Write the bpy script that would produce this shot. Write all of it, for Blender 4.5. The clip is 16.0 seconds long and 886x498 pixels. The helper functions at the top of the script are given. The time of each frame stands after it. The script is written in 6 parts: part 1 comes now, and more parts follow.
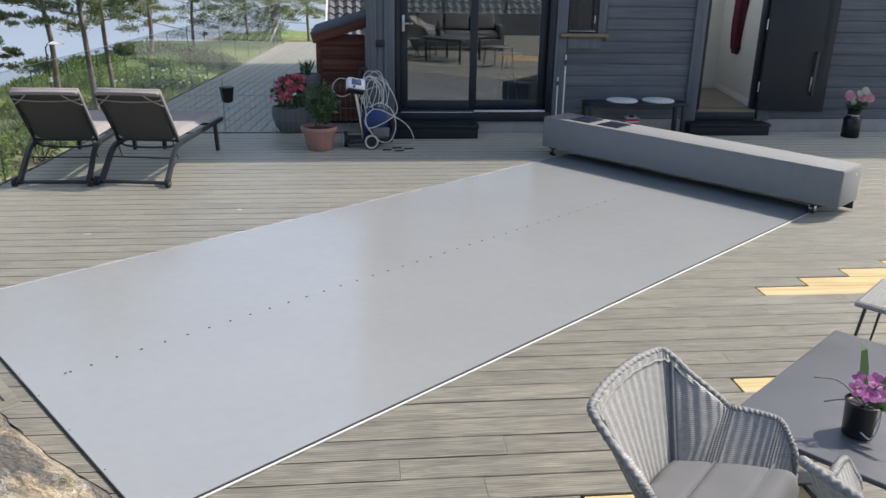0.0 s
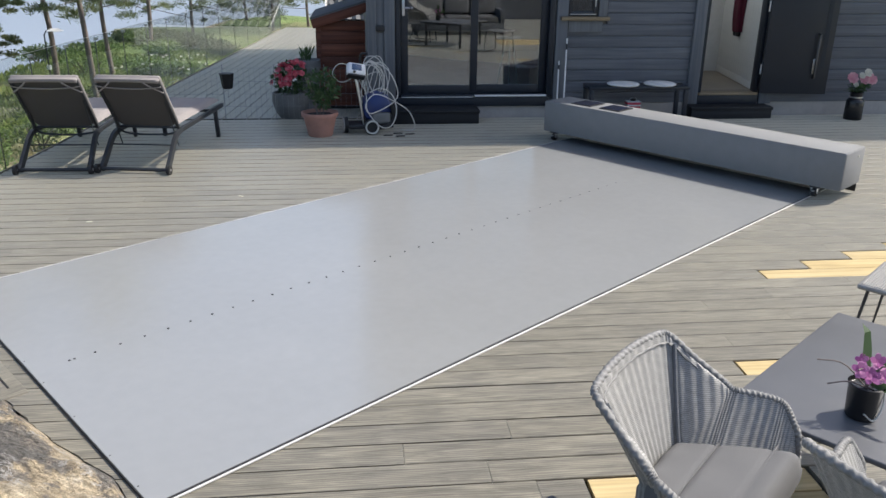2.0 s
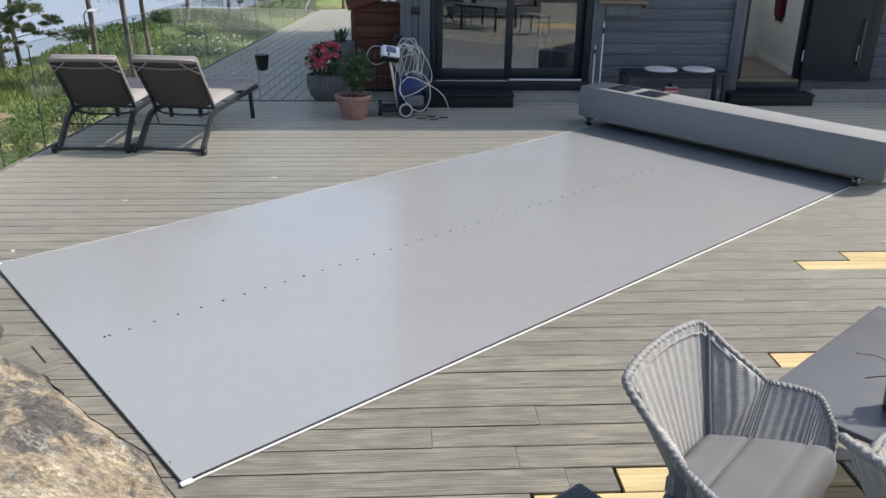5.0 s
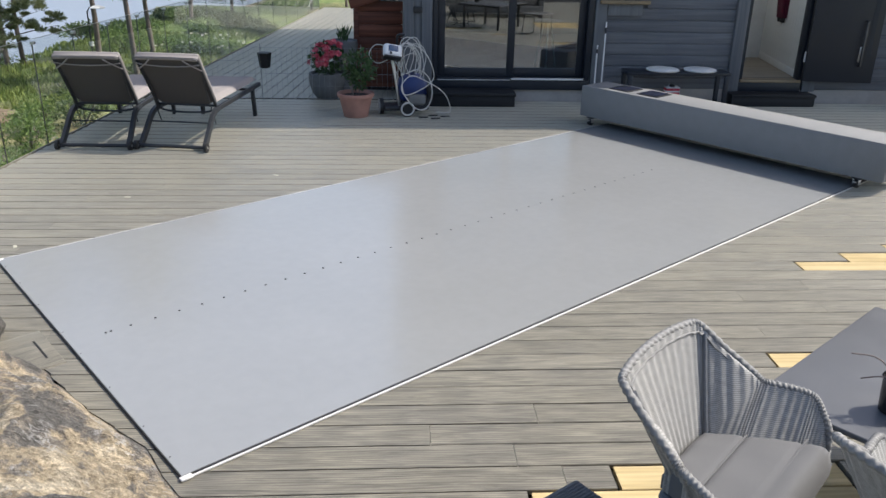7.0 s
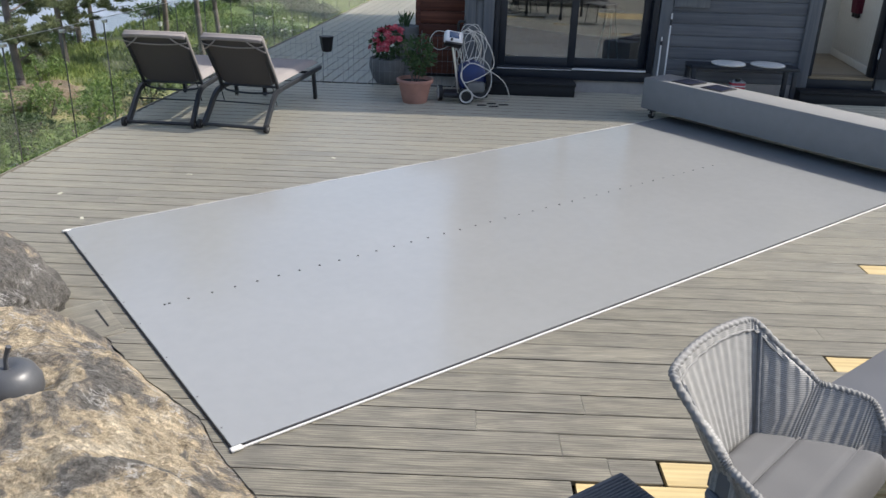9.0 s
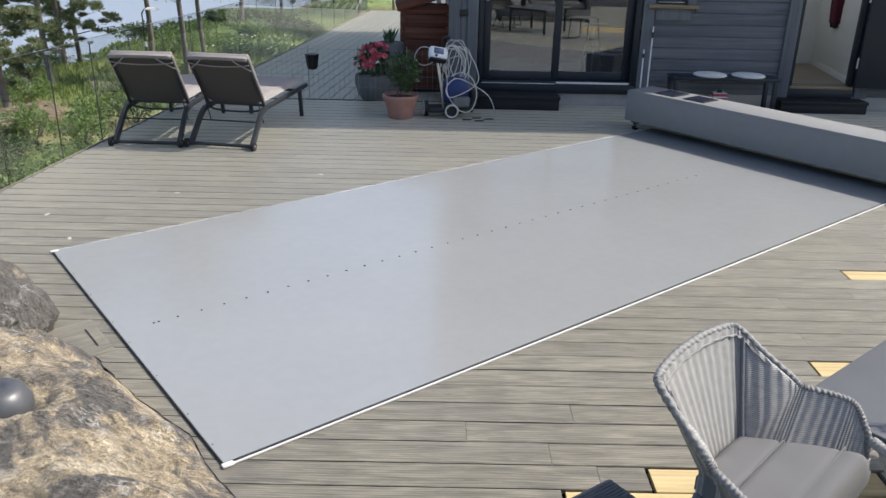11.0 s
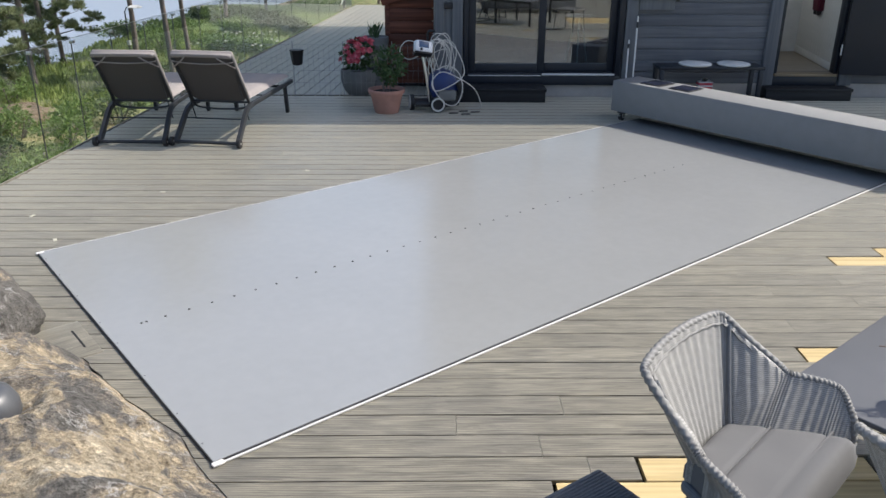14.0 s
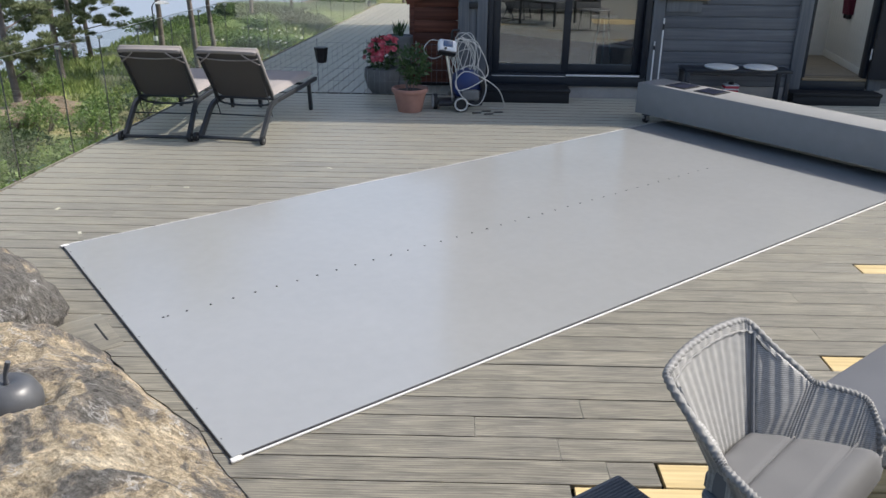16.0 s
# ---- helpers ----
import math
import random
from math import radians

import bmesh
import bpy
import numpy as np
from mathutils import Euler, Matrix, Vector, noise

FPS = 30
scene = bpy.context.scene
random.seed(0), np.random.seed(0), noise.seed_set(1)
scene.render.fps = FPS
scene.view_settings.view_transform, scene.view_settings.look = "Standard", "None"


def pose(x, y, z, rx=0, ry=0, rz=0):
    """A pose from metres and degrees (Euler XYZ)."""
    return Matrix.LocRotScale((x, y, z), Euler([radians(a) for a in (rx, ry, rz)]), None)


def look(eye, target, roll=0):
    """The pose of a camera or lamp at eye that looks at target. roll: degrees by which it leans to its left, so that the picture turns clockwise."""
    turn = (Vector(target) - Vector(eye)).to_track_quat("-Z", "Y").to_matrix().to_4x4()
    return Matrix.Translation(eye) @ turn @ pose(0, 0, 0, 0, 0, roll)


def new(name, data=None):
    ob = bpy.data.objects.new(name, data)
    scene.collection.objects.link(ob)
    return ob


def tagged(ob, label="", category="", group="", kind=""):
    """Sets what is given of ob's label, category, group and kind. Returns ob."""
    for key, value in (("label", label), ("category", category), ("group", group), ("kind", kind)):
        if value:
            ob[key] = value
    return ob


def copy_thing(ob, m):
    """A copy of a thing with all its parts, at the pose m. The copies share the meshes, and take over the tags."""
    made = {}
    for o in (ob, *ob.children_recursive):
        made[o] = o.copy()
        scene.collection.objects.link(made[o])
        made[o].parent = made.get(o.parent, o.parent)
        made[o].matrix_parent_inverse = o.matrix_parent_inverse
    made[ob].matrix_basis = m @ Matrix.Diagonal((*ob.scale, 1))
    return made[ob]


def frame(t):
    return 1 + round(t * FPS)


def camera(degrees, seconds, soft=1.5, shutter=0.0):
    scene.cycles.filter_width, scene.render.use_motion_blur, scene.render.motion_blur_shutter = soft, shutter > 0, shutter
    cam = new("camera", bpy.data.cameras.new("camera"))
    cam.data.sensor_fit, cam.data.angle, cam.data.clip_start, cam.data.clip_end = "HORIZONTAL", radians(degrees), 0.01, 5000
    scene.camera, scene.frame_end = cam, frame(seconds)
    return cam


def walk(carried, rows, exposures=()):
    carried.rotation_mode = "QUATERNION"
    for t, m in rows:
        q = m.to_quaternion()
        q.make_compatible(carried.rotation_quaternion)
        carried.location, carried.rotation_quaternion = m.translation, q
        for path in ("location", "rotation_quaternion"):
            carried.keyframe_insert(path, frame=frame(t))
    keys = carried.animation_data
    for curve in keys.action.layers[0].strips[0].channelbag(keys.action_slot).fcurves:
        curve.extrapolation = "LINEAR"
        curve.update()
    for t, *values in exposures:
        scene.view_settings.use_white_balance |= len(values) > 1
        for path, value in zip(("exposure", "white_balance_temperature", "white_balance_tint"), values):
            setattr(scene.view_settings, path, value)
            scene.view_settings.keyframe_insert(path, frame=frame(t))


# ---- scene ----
cam = camera(57.9, 16.0)
PATH = [
    (0, (-0.219, -0.031, 1.924), (-0.018, 1.84, 1.247), 1.1),
    (0.5, (-0.218, -0.024, 1.92), (-0.024, 1.841, 1.225), 1.0),
    (1, (-0.223, -0.025, 1.925), (-0.031, 1.835, 1.215), 0.9),
    (1.5, (-0.221, -0.027, 1.922), (-0.03, 1.832, 1.21), 0.9),
    (2, (-0.223, -0.029, 1.92), (-0.026, 1.831, 1.209), 0.7),
    (2.5, (-0.218, -0.024, 1.922), (-0.014, 1.834, 1.21), 0.7),
    (3, (-0.216, -0.018, 1.92), (-0.02, 1.841, 1.209), 0.6),
    (3.5, (-0.223, -0.013, 1.918), (-0.054, 1.845, 1.198), 0.4),
    (4, (-0.224, -0.014, 1.914), (-0.096, 1.841, 1.176), 0.5),
    (6.5, (-0.22, -0.024, 1.919), (-0.102, 1.826, 1.168), 1.1),
    (7, (-0.217, -0.033, 1.92), (-0.102, 1.817, 1.169), 1.2),
    (7.5, (-0.22, -0.037, 1.919), (-0.112, 1.815, 1.171), 1.4),
    (8, (-0.212, -0.04, 1.917), (-0.128, 1.814, 1.17), 1.6),
    (8.5, (-0.212, -0.047, 1.916), (-0.175, 1.802, 1.154), 1.9),
    (9, (-0.22, -0.044, 1.911), (-0.235, 1.798, 1.131), 2.0),
    (11.5, (-0.204, -0.083, 1.919), (-0.181, 1.774, 1.178), 0.9),
    (12, (-0.196, -0.078, 1.915), (-0.164, 1.777, 1.168), 0.5),
    (12.5, (-0.196, -0.08, 1.918), (-0.16, 1.773, 1.166), 0.3),
    (13, (-0.195, -0.077, 1.916), (-0.155, 1.773, 1.159), 0.3),
    (13.5, (-0.194, -0.077, 1.919), (-0.153, 1.771, 1.158), 0.4),
    (14, (-0.196, -0.075, 1.917), (-0.161, 1.775, 1.158), 0.4),
    (14.5, (-0.198, -0.069, 1.915), (-0.169, 1.78, 1.153), 0.5),
    (15, (-0.196, -0.06, 1.916), (-0.179, 1.788, 1.152), 0.6),
    (15.5, (-0.194, -0.063, 1.923), (-0.194, 1.785, 1.158), 0.7),
    (16, (-0.204, -0.064, 1.917), (-0.218, 1.785, 1.156), 0.9),
]
walk(cam, [(t, look(eye, target, roll)) for t, eye, target, roll in PATH])

# ---- world, sun, exposure ----
SUN_TO = Vector((0.634, 0.170, 0.755)).normalized()
world = bpy.data.worlds.new("sky")
scene.world = world
world.use_nodes = True
wn = world.node_tree
sky = wn.nodes.new("ShaderNodeTexSky")
sky.sky_type = "NISHITA"
sky.sun_disc = False
sky.sun_elevation = math.asin(SUN_TO.z)
sky.sun_rotation = math.atan2(SUN_TO.x, SUN_TO.y)
sky.air_density, sky.dust_density, sky.ozone_density = 1.0, 2.6, 1.3
wn.links.new(sky.outputs[0], wn.nodes["Background"].inputs[0])
wn.nodes["Background"].inputs[1].default_value = 0.1705
sun = new("sun", bpy.data.lights.new("sun", "SUN"))
sun.data.energy, sun.data.angle, sun.data.color = 5.0, radians(0.6), (1.0, 0.94, 0.85)
sun.matrix_world = look((30, 20, 40), Vector((30, 20, 40)) - SUN_TO)
scene.view_settings.exposure = 0.23
scene.view_settings.use_white_balance = True
scene.view_settings.white_balance_temperature = 6430


# ---- materials ----
def nodes_of(name):
    m = bpy.data.materials.new(name)
    m.use_nodes = True
    t = m.node_tree
    return m, t, t.nodes["Principled BSDF"]


def link(t, a, b):
    t.links.new(a, b)


def ramp(t, fac, stops):
    r = t.nodes.new("ShaderNodeValToRGB")
    el = r.color_ramp.elements
    while len(el) < len(stops):
        el.new(0.5)
    for e, (p, c) in zip(el, stops):
        e.position, e.color = p, (*c, 1)
    link(t, fac, r.inputs[0])
    return r.outputs[0]


def coords(t, scale=(1, 1, 1), space="Object", shuffle=False):
    tc = t.nodes.new("ShaderNodeTexCoord")
    mp = t.nodes.new("ShaderNodeMapping")
    mp.inputs["Scale"].default_value = scale
    link(t, tc.outputs[space], mp.inputs["Vector"])
    if shuffle:
        info = t.nodes.new("ShaderNodeObjectInfo")
        mul = t.nodes.new("ShaderNodeVectorMath")
        mul.operation = "SCALE"
        mul.inputs[0].default_value = (37.0, 19.0, 11.0)
        link(t, info.outputs["Random"], mul.inputs["Scale"])
        link(t, mul.outputs[0], mp.inputs["Location"])
    return mp.outputs[0]


def noise_tex(t, vec, scale, detail=4.0, rough=0.55, distort=0.0):
    n = t.nodes.new("ShaderNodeTexNoise")
    n.inputs["Scale"].default_value = scale
    n.inputs["Detail"].default_value = detail
    n.inputs["Roughness"].default_value = rough
    n.inputs["Distortion"].default_value = distort
    link(t, vec, n.inputs["Vector"])
    return n.outputs["Fac"]


def mixc(t, a, b, fac, mode="MIX"):
    m = t.nodes.new("ShaderNodeMix")
    m.data_type, m.blend_type = "RGBA", mode
    for sock, v in ((m.inputs[0], fac), (m.inputs[6], a), (m.inputs[7], b)):
        if isinstance(v, (int, float)):
            sock.default_value = v
        elif isinstance(v, tuple):
            sock.default_value = (*v, 1)
        else:
            link(t, v, sock)
    return m.outputs[2]


def bump(t, height, strength, dist, bsdf):
    b = t.nodes.new("ShaderNodeBump")
    b.inputs["Strength"].default_value = strength
    b.inputs["Distance"].default_value = dist
    link(t, height, b.inputs["Height"])
    link(t, b.outputs[0], bsdf.inputs["Normal"])


def plain(name, c, rough=0.5, metal=0.0, vary=0.12, scale=9.0, grain=120.0, relief=0.0008, shuffle=False, spec=0.5):
    """Paint, plastic, metal, stoneware: colour with blotches, fine grain and slight relief."""
    m, t, b = nodes_of(name)
    v = coords(t, shuffle=shuffle)
    n1, n2 = noise_tex(t, v, scale, 5), noise_tex(t, v, grain, 2)
    dark, lite = tuple(x * (1 - vary) for x in c), tuple(min(1, x * (1 + vary)) for x in c)
    col = ramp(t, n1, [(0.3, dark), (0.7, lite)])
    col = mixc(t, col, ramp(t, n2, [(0.35, (0.9,) * 3), (0.65, (1.0,) * 3)]), 0.5, "MULTIPLY")
    link(t, col, b.inputs["Base Color"])
    r = ramp(t, n1, [(0.3, (rough * 0.88,) * 3), (0.7, (min(1, rough * 1.12),) * 3)])
    link(t, r, b.inputs["Roughness"])
    b.inputs["Metallic"].default_value = metal
    b.inputs["Specular IOR Level"].default_value = spec
    if relief:
        bump(t, n2, 0.4, relief, b)
    return m


def wood(name, dark, lite, along=(1.2, 26, 26), rough=0.6, relief=0.0015, tint=0.12, spec=0.4, rings=0.5):
    """Planks whose grain runs along their own x axis, each plank a little different."""
    m, t, b = nodes_of(name)
    v = coords(t, along, shuffle=True)
    n1 = noise_tex(t, v, 1.0, 5, 0.6, 0.6)
    col = ramp(t, n1, [(0.33, dark), (0.67, lite)])
    if rings:
        w = t.nodes.new("ShaderNodeTexWave")
        w.bands_direction = "Y"
        w.inputs["Scale"].default_value = 0.55
        w.inputs["Distortion"].default_value = 10.0
        w.inputs["Detail"].default_value = 2.0
        w.inputs["Detail Scale"].default_value = 0.6
        link(t, v, w.inputs["Vector"])
        col = mixc(t, col, ramp(t, w.outputs["Fac"], [(0.35, (0.70,) * 3), (0.62, (1.10,) * 3)]), rings, "MULTIPLY")
    info = t.nodes.new("ShaderNodeObjectInfo")
    col = mixc(t, col, ramp(t, info.outputs["Random"], [(0.0, (1 - tint,) * 3), (1.0, (1 + tint,) * 3)]), 1.0, "MULTIPLY")
    blot = noise_tex(t, coords(t, shuffle=True), 2.3, 3)
    col = mixc(t, col, ramp(t, blot, [(0.35, (0.86, 0.86, 0.88)), (0.65, (1.04, 1.03, 1.0))]), 0.8, "MULTIPLY")
    link(t, col, b.inputs["Base Color"])
    b.inputs["Roughness"].default_value = rough
    b.inputs["Specular IOR Level"].default_value = spec
    bump(t, n1, 0.5, relief, b)
    return m


def leafy(name, dark, lite, rough=0.55):
    m, t, b = nodes_of(name)
    g = t.nodes.new("ShaderNodeNewGeometry")
    col = ramp(t, g.outputs["Random Per Island"], [(0.0, dark), (1.0, lite)])
    n = noise_tex(t, coords(t), 0.7, 3)
    col = mixc(t, col, ramp(t, n, [(0.35, (0.7, 0.75, 0.7)), (0.65, (1.15, 1.1, 0.95))]), 0.7, "MULTIPLY")
    link(t, col, b.inputs["Base Color"])
    b.inputs["Roughness"].default_value = rough
    b.inputs["Subsurface Weight"].default_value = 0.0
    tr = t.nodes.new("ShaderNodeBsdfTranslucent")
    link(t, col, tr.inputs["Color"])
    mx = t.nodes.new("ShaderNodeMixShader")
    mx.inputs[0].default_value = 0.4
    link(t, b.outputs[0], mx.inputs[1])
    link(t, tr.outputs[0], mx.inputs[2])
    link(t, mx.outputs[0], t.nodes["Material Output"].inputs["Surface"])
    return m


def glass(name, tint=(0.97, 0.985, 0.975), least=0.07):
    """Clear glass: see-through, with a mirror part that grows at flat angles."""
    m, t, b = nodes_of(name)
    lw = t.nodes.new("ShaderNodeLayerWeight")
    lw.inputs["Blend"].default_value = 0.5
    pw = t.nodes.new("ShaderNodeMath")
    pw.operation = "POWER"
    pw.inputs[1].default_value = 5.0
    link(t, lw.outputs["Facing"], pw.inputs[0])
    ma = t.nodes.new("ShaderNodeMath")
    ma.operation = "MULTIPLY_ADD"
    ma.inputs[1].default_value, ma.inputs[2].default_value = 1.0 - least, least
    link(t, pw.outputs[0], ma.inputs[0])
    tp = t.nodes.new("ShaderNodeBsdfTransparent")
    tp.inputs["Color"].default_value = (*tint, 1)
    gl = t.nodes.new("ShaderNodeBsdfGlossy")
    gl.inputs["Roughness"].default_value = 0.0
    mx = t.nodes.new("ShaderNodeMixShader")
    link(t, ma.outputs[0], mx.inputs[0])
    link(t, tp.outputs[0], mx.inputs[1])
    link(t, gl.outputs[0], mx.inputs[2])
    link(t, mx.outputs[0], t.nodes["Material Output"].inputs["Surface"])
    return m


def rocky(name, grey=0.0):
    """Granite: grey crystalline stone with ochre weathering, white veins and dark lichen."""
    m, t, b = nodes_of(name)
    v = coords(t, space="Object")
    big, mid, fine = noise_tex(t, v, 2.1, 10, 0.7, 0.7), noise_tex(t, v, 13, 10, 0.78, 0.5), noise_tex(t, v, 120, 5, 0.8)
    k = grey
    col = ramp(t, big, [(0.43 + k, (0.165, 0.16, 0.15)), (0.475 + k, (0.29, 0.26, 0.22)), (0.505 + k, (0.50, 0.42, 0.295)), (0.62 + k, (0.66, 0.59, 0.46))])
    chip = t.nodes.new("ShaderNodeTexVoronoi")
    chip.inputs["Scale"].default_value = 38
    link(t, mixc(t, coords(t, (1.0, 1.9, 1.0)), mid, 0.12), chip.inputs["Vector"])
    sep = t.nodes.new("ShaderNodeSeparateColor")
    link(t, chip.outputs["Color"], sep.inputs[0])
    col = mixc(t, col, ramp(t, sep.outputs[0], [(0.0, (0.66, 0.64, 0.62)), (0.6, (1.0, 1.0, 1.0)), (1.0, (1.35, 1.33, 1.3))]), 0.75, "MULTIPLY")
    col = mixc(t, col, ramp(t, mid, [(0.32, (0.36, 0.34, 0.33)), (0.46, (0.95, 0.93, 0.9)), (0.58, (1.05, 1.03, 1.0)), (0.70, (1.5, 1.48, 1.45))]), 0.85, "MULTIPLY")
    col = mixc(t, col, ramp(t, fine, [(0.34, (0.45, 0.43, 0.42)), (0.5, (1.0, 1.0, 1.0)), (0.66, (1.4, 1.38, 1.35))]), 0.75, "MULTIPLY")
    vein = ramp(t, noise_tex(t, coords(t, (1.2, 2.6, 1.2)), 1.5, 9, 0.75, 0.6), [(0.492, (0,) * 3), (0.503, (0.75,) * 3), (0.512, (0.75,) * 3), (0.525, (0,) * 3)])
    patch = ramp(t, noise_tex(t, v, 5, 4), [(0.5, (0,) * 3), (0.58, (1,) * 3)])
    col = mixc(t, col, (0.66, 0.645, 0.62), mixc(t, vein, patch, 1.0, "MULTIPLY"))
    link(t, col, b.inputs["Base Color"])
    b.inputs["Roughness"].default_value = 0.88
    hm = mixc(t, mixc(t, mid, fine, 0.35), chip.outputs["Distance"], 0.3)
    bump(t, hm, 1.0, 0.05, b)
    return m


def soil(name):
    m, t, b = nodes_of(name)
    v = coords(t)
    n1, n2 = noise_tex(t, v, 0.22, 6, 0.65), noise_tex(t, v, 3.5, 6, 0.7)
    col = ramp(t, n1, [(0.35, (0.13, 0.20, 0.06)), (0.5, (0.21, 0.28, 0.09)), (0.56, (0.30, 0.30, 0.15)), (0.64, (0.42, 0.32, 0.20))])
    col = mixc(t, col, ramp(t, n2, [(0.3, (0.5, 0.55, 0.5)), (0.7, (1.25, 1.2, 1.1))]), 0.9, "MULTIPLY")
    link(t, col, b.inputs["Base Color"])
    b.inputs["Roughness"].default_value = 0.9
    bump(t, n2, 1.0, 0.15, b)
    return m


def lake_water(name):
    m, t, b = nodes_of(name)
    v = coords(t, (1, 0.35, 1))
    n1, n2 = noise_tex(t, v, 0.02, 3), noise_tex(t, v, 1.2, 4)
    # the pale tone of reflected sky is put into the base colour
    col = ramp(t, n1, [(0.35, (0.20, 0.235, 0.295)), (0.65, (0.25, 0.285, 0.345))])
    link(t, col, b.inputs["Base Color"])
    b.inputs["Roughness"].default_value = 0.3
    b.inputs["Specular IOR Level"].default_value = 0.2
    bump(t, n2, 0.4, 0.15, b)
    return m


def woven(name, c, scale=210.0, rough=0.55):
    """Flat synthetic strands: light strands, the shade in their gaps put into the colour."""
    m, t, b = nodes_of(name)
    v = coords(t)
    w1 = t.nodes.new("ShaderNodeTexWave")
    w1.bands_direction = "Z"
    w1.inputs["Scale"].default_value = scale * 0.30
    w1.inputs["Distortion"].default_value = 1.2
    w1.inputs["Detail"].default_value = 1.0
    link(t, v, w1.inputs["Vector"])
    n = noise_tex(t, v, 60, 3)
    col = ramp(t, w1.outputs["Fac"], [(0.1, tuple(x * 0.62 for x in c)), (0.5, c)])
    col = mixc(t, col, ramp(t, n, [(0.3, (0.78,) * 3), (0.7, (1.12,) * 3)]), 0.8, "MULTIPLY")
    link(t, col, b.inputs["Base Color"])
    b.inputs["Roughness"].default_value = rough
    bump(t, w1.outputs["Fac"], 0.5, 0.0006, b)
    return m


M_BOARD = wood("composite_board", (0.102, 0.094, 0.072), (0.246, 0.226, 0.175), (5.0, 44, 44), rough=0.46, tint=0.10, spec=0.75, rings=0.9)
# cream sheen added to brighten the boards at flat viewing angles
board_sheen = M_BOARD.node_tree.nodes["Principled BSDF"].inputs
board_sheen["Sheen Weight"].default_value, board_sheen["Sheen Roughness"].default_value, board_sheen["Sheen Tint"].default_value = 1.0, 0.34, (1.0, 0.95, 0.83, 1)
M_PINE = wood("fresh_pine", (0.42, 0.315, 0.145), (0.58, 0.46, 0.245), (1.2, 22, 22), rough=0.6, tint=0.06, rings=0.25)
# near-black that paints the shade below the boards; also used for potting soil
M_JOIST = plain("shade_and_soil_black", (0.02, 0.018, 0.016), 0.9)
M_WALL = wood("grey_stained_plank", (0.105, 0.112, 0.124), (0.165, 0.172, 0.19), (0.9, 30, 30), rough=0.7, tint=0.08, rings=0.0)
M_TRIM = wood("grey_trim_board", (0.12, 0.13, 0.145), (0.17, 0.18, 0.195), (30, 30, 0.9), rough=0.65, tint=0.05, rings=0.0)
M_FRAME = plain("anthracite_frame", (0.013, 0.018, 0.027), 0.4, vary=0.08)
M_DOORLEAF = plain("anthracite_door", (0.019, 0.022, 0.029), 0.45, vary=0.06)
M_STEP = wood("black_step_board", (0.007, 0.008, 0.010), (0.016, 0.018, 0.021), rough=0.6, rings=0.0)
M_PLINTH = plain("pale_plinth", (0.42, 0.39, 0.36), 0.85, vary=0.1, relief=0.002)
M_SILL = wood("oiled_sill", (0.20, 0.15, 0.09), (0.30, 0.23, 0.14), rough=0.5)
M_WHITE = plain("white_panel", (0.74, 0.73, 0.70), 0.55, vary=0.04)
M_HALLFLOOR = wood("pale_hall_floor", (0.30, 0.25, 0.19), (0.40, 0.34, 0.26), rough=0.5)
M_INNER = plain("grey_inner_wall", (0.16, 0.16, 0.16), 0.8, vary=0.05)
M_GLASS = glass("clear_glass")
M_PANE = glass("door_glass", (0.62, 0.67, 0.68), 0.24)
M_BOX = plain("grey_lacquered_metal", (0.225, 0.229, 0.232), 0.62, vary=0.05, relief=0.0004, spec=0.25)
M_ALU = plain("white_aluminium", (0.68, 0.67, 0.65), 0.4, vary=0.06)
M_RUBBER = plain("black_rubber", (0.015, 0.015, 0.016), 0.6)
M_STEEL = plain("brushed_steel", (0.55, 0.55, 0.56), 0.3, 1.0, vary=0.08)
M_SOLAR = plain("dark_solar_glass", (0.018, 0.02, 0.04), 0.12, vary=0.2)
M_LOUNGE = plain("charcoal_aluminium", (0.028, 0.031, 0.036), 0.45, vary=0.08)
M_FABRIC = plain("taupe_cushion_fabric", (0.27, 0.245, 0.235), 0.9, vary=0.08, grain=400, relief=0.0015)
M_FABRICD = plain("dark_sling_fabric", (0.075, 0.068, 0.066), 0.85, vary=0.1, grain=500, relief=0.001)
M_SEAT = plain("grey_seat_cushion_fabric", (0.120, 0.121, 0.125), 0.85, vary=0.05, grain=600, relief=0.001)
M_WICKER = woven("light_grey_wicker", (0.335, 0.33, 0.315))
M_WICKERD = woven("dark_grey_wicker", (0.14, 0.15, 0.165))
M_RIM = plain("grey_wicker_braid", (0.20, 0.198, 0.192), 0.6, vary=0.25, scale=60, grain=300, relief=0.002)
M_TABLE = plain("grey_laminate_top", (0.115, 0.118, 0.125), 0.38, vary=0.07, grain=300, relief=0.0003)
M_TERRA = plain("terracotta_clay", (0.40, 0.215, 0.17), 0.8, vary=0.14, relief=0.001)
M_STONEPOT = plain("grey_stoneware", (0.15, 0.155, 0.155), 0.75, vary=0.15)
M_BLACKPOT = plain("black_glazed_pot", (0.012, 0.012, 0.013), 0.25)
M_SHED = wood("reddish_stained_plank", (0.085, 0.026, 0.016), (0.19, 0.062, 0.034), rough=0.6, rings=0.6)
M_FELT = plain("grey_roof_felt", (0.10, 0.10, 0.105), 0.85)
M_TILE = plain("dark_roof_tile", (0.06, 0.062, 0.065), 0.45, vary=0.2)
M_BLUE = plain("dark_blue_plastic", (0.012, 0.03, 0.13), 0.35)
M_BLACKP = plain("black_plastic", (0.014, 0.014, 0.016), 0.45)
M_WHITEP = plain("white_plastic", (0.75, 0.76, 0.77), 0.4, vary=0.04)
M_SCREEN = plain("blue_grey_screen", (0.06, 0.10, 0.18), 0.15)
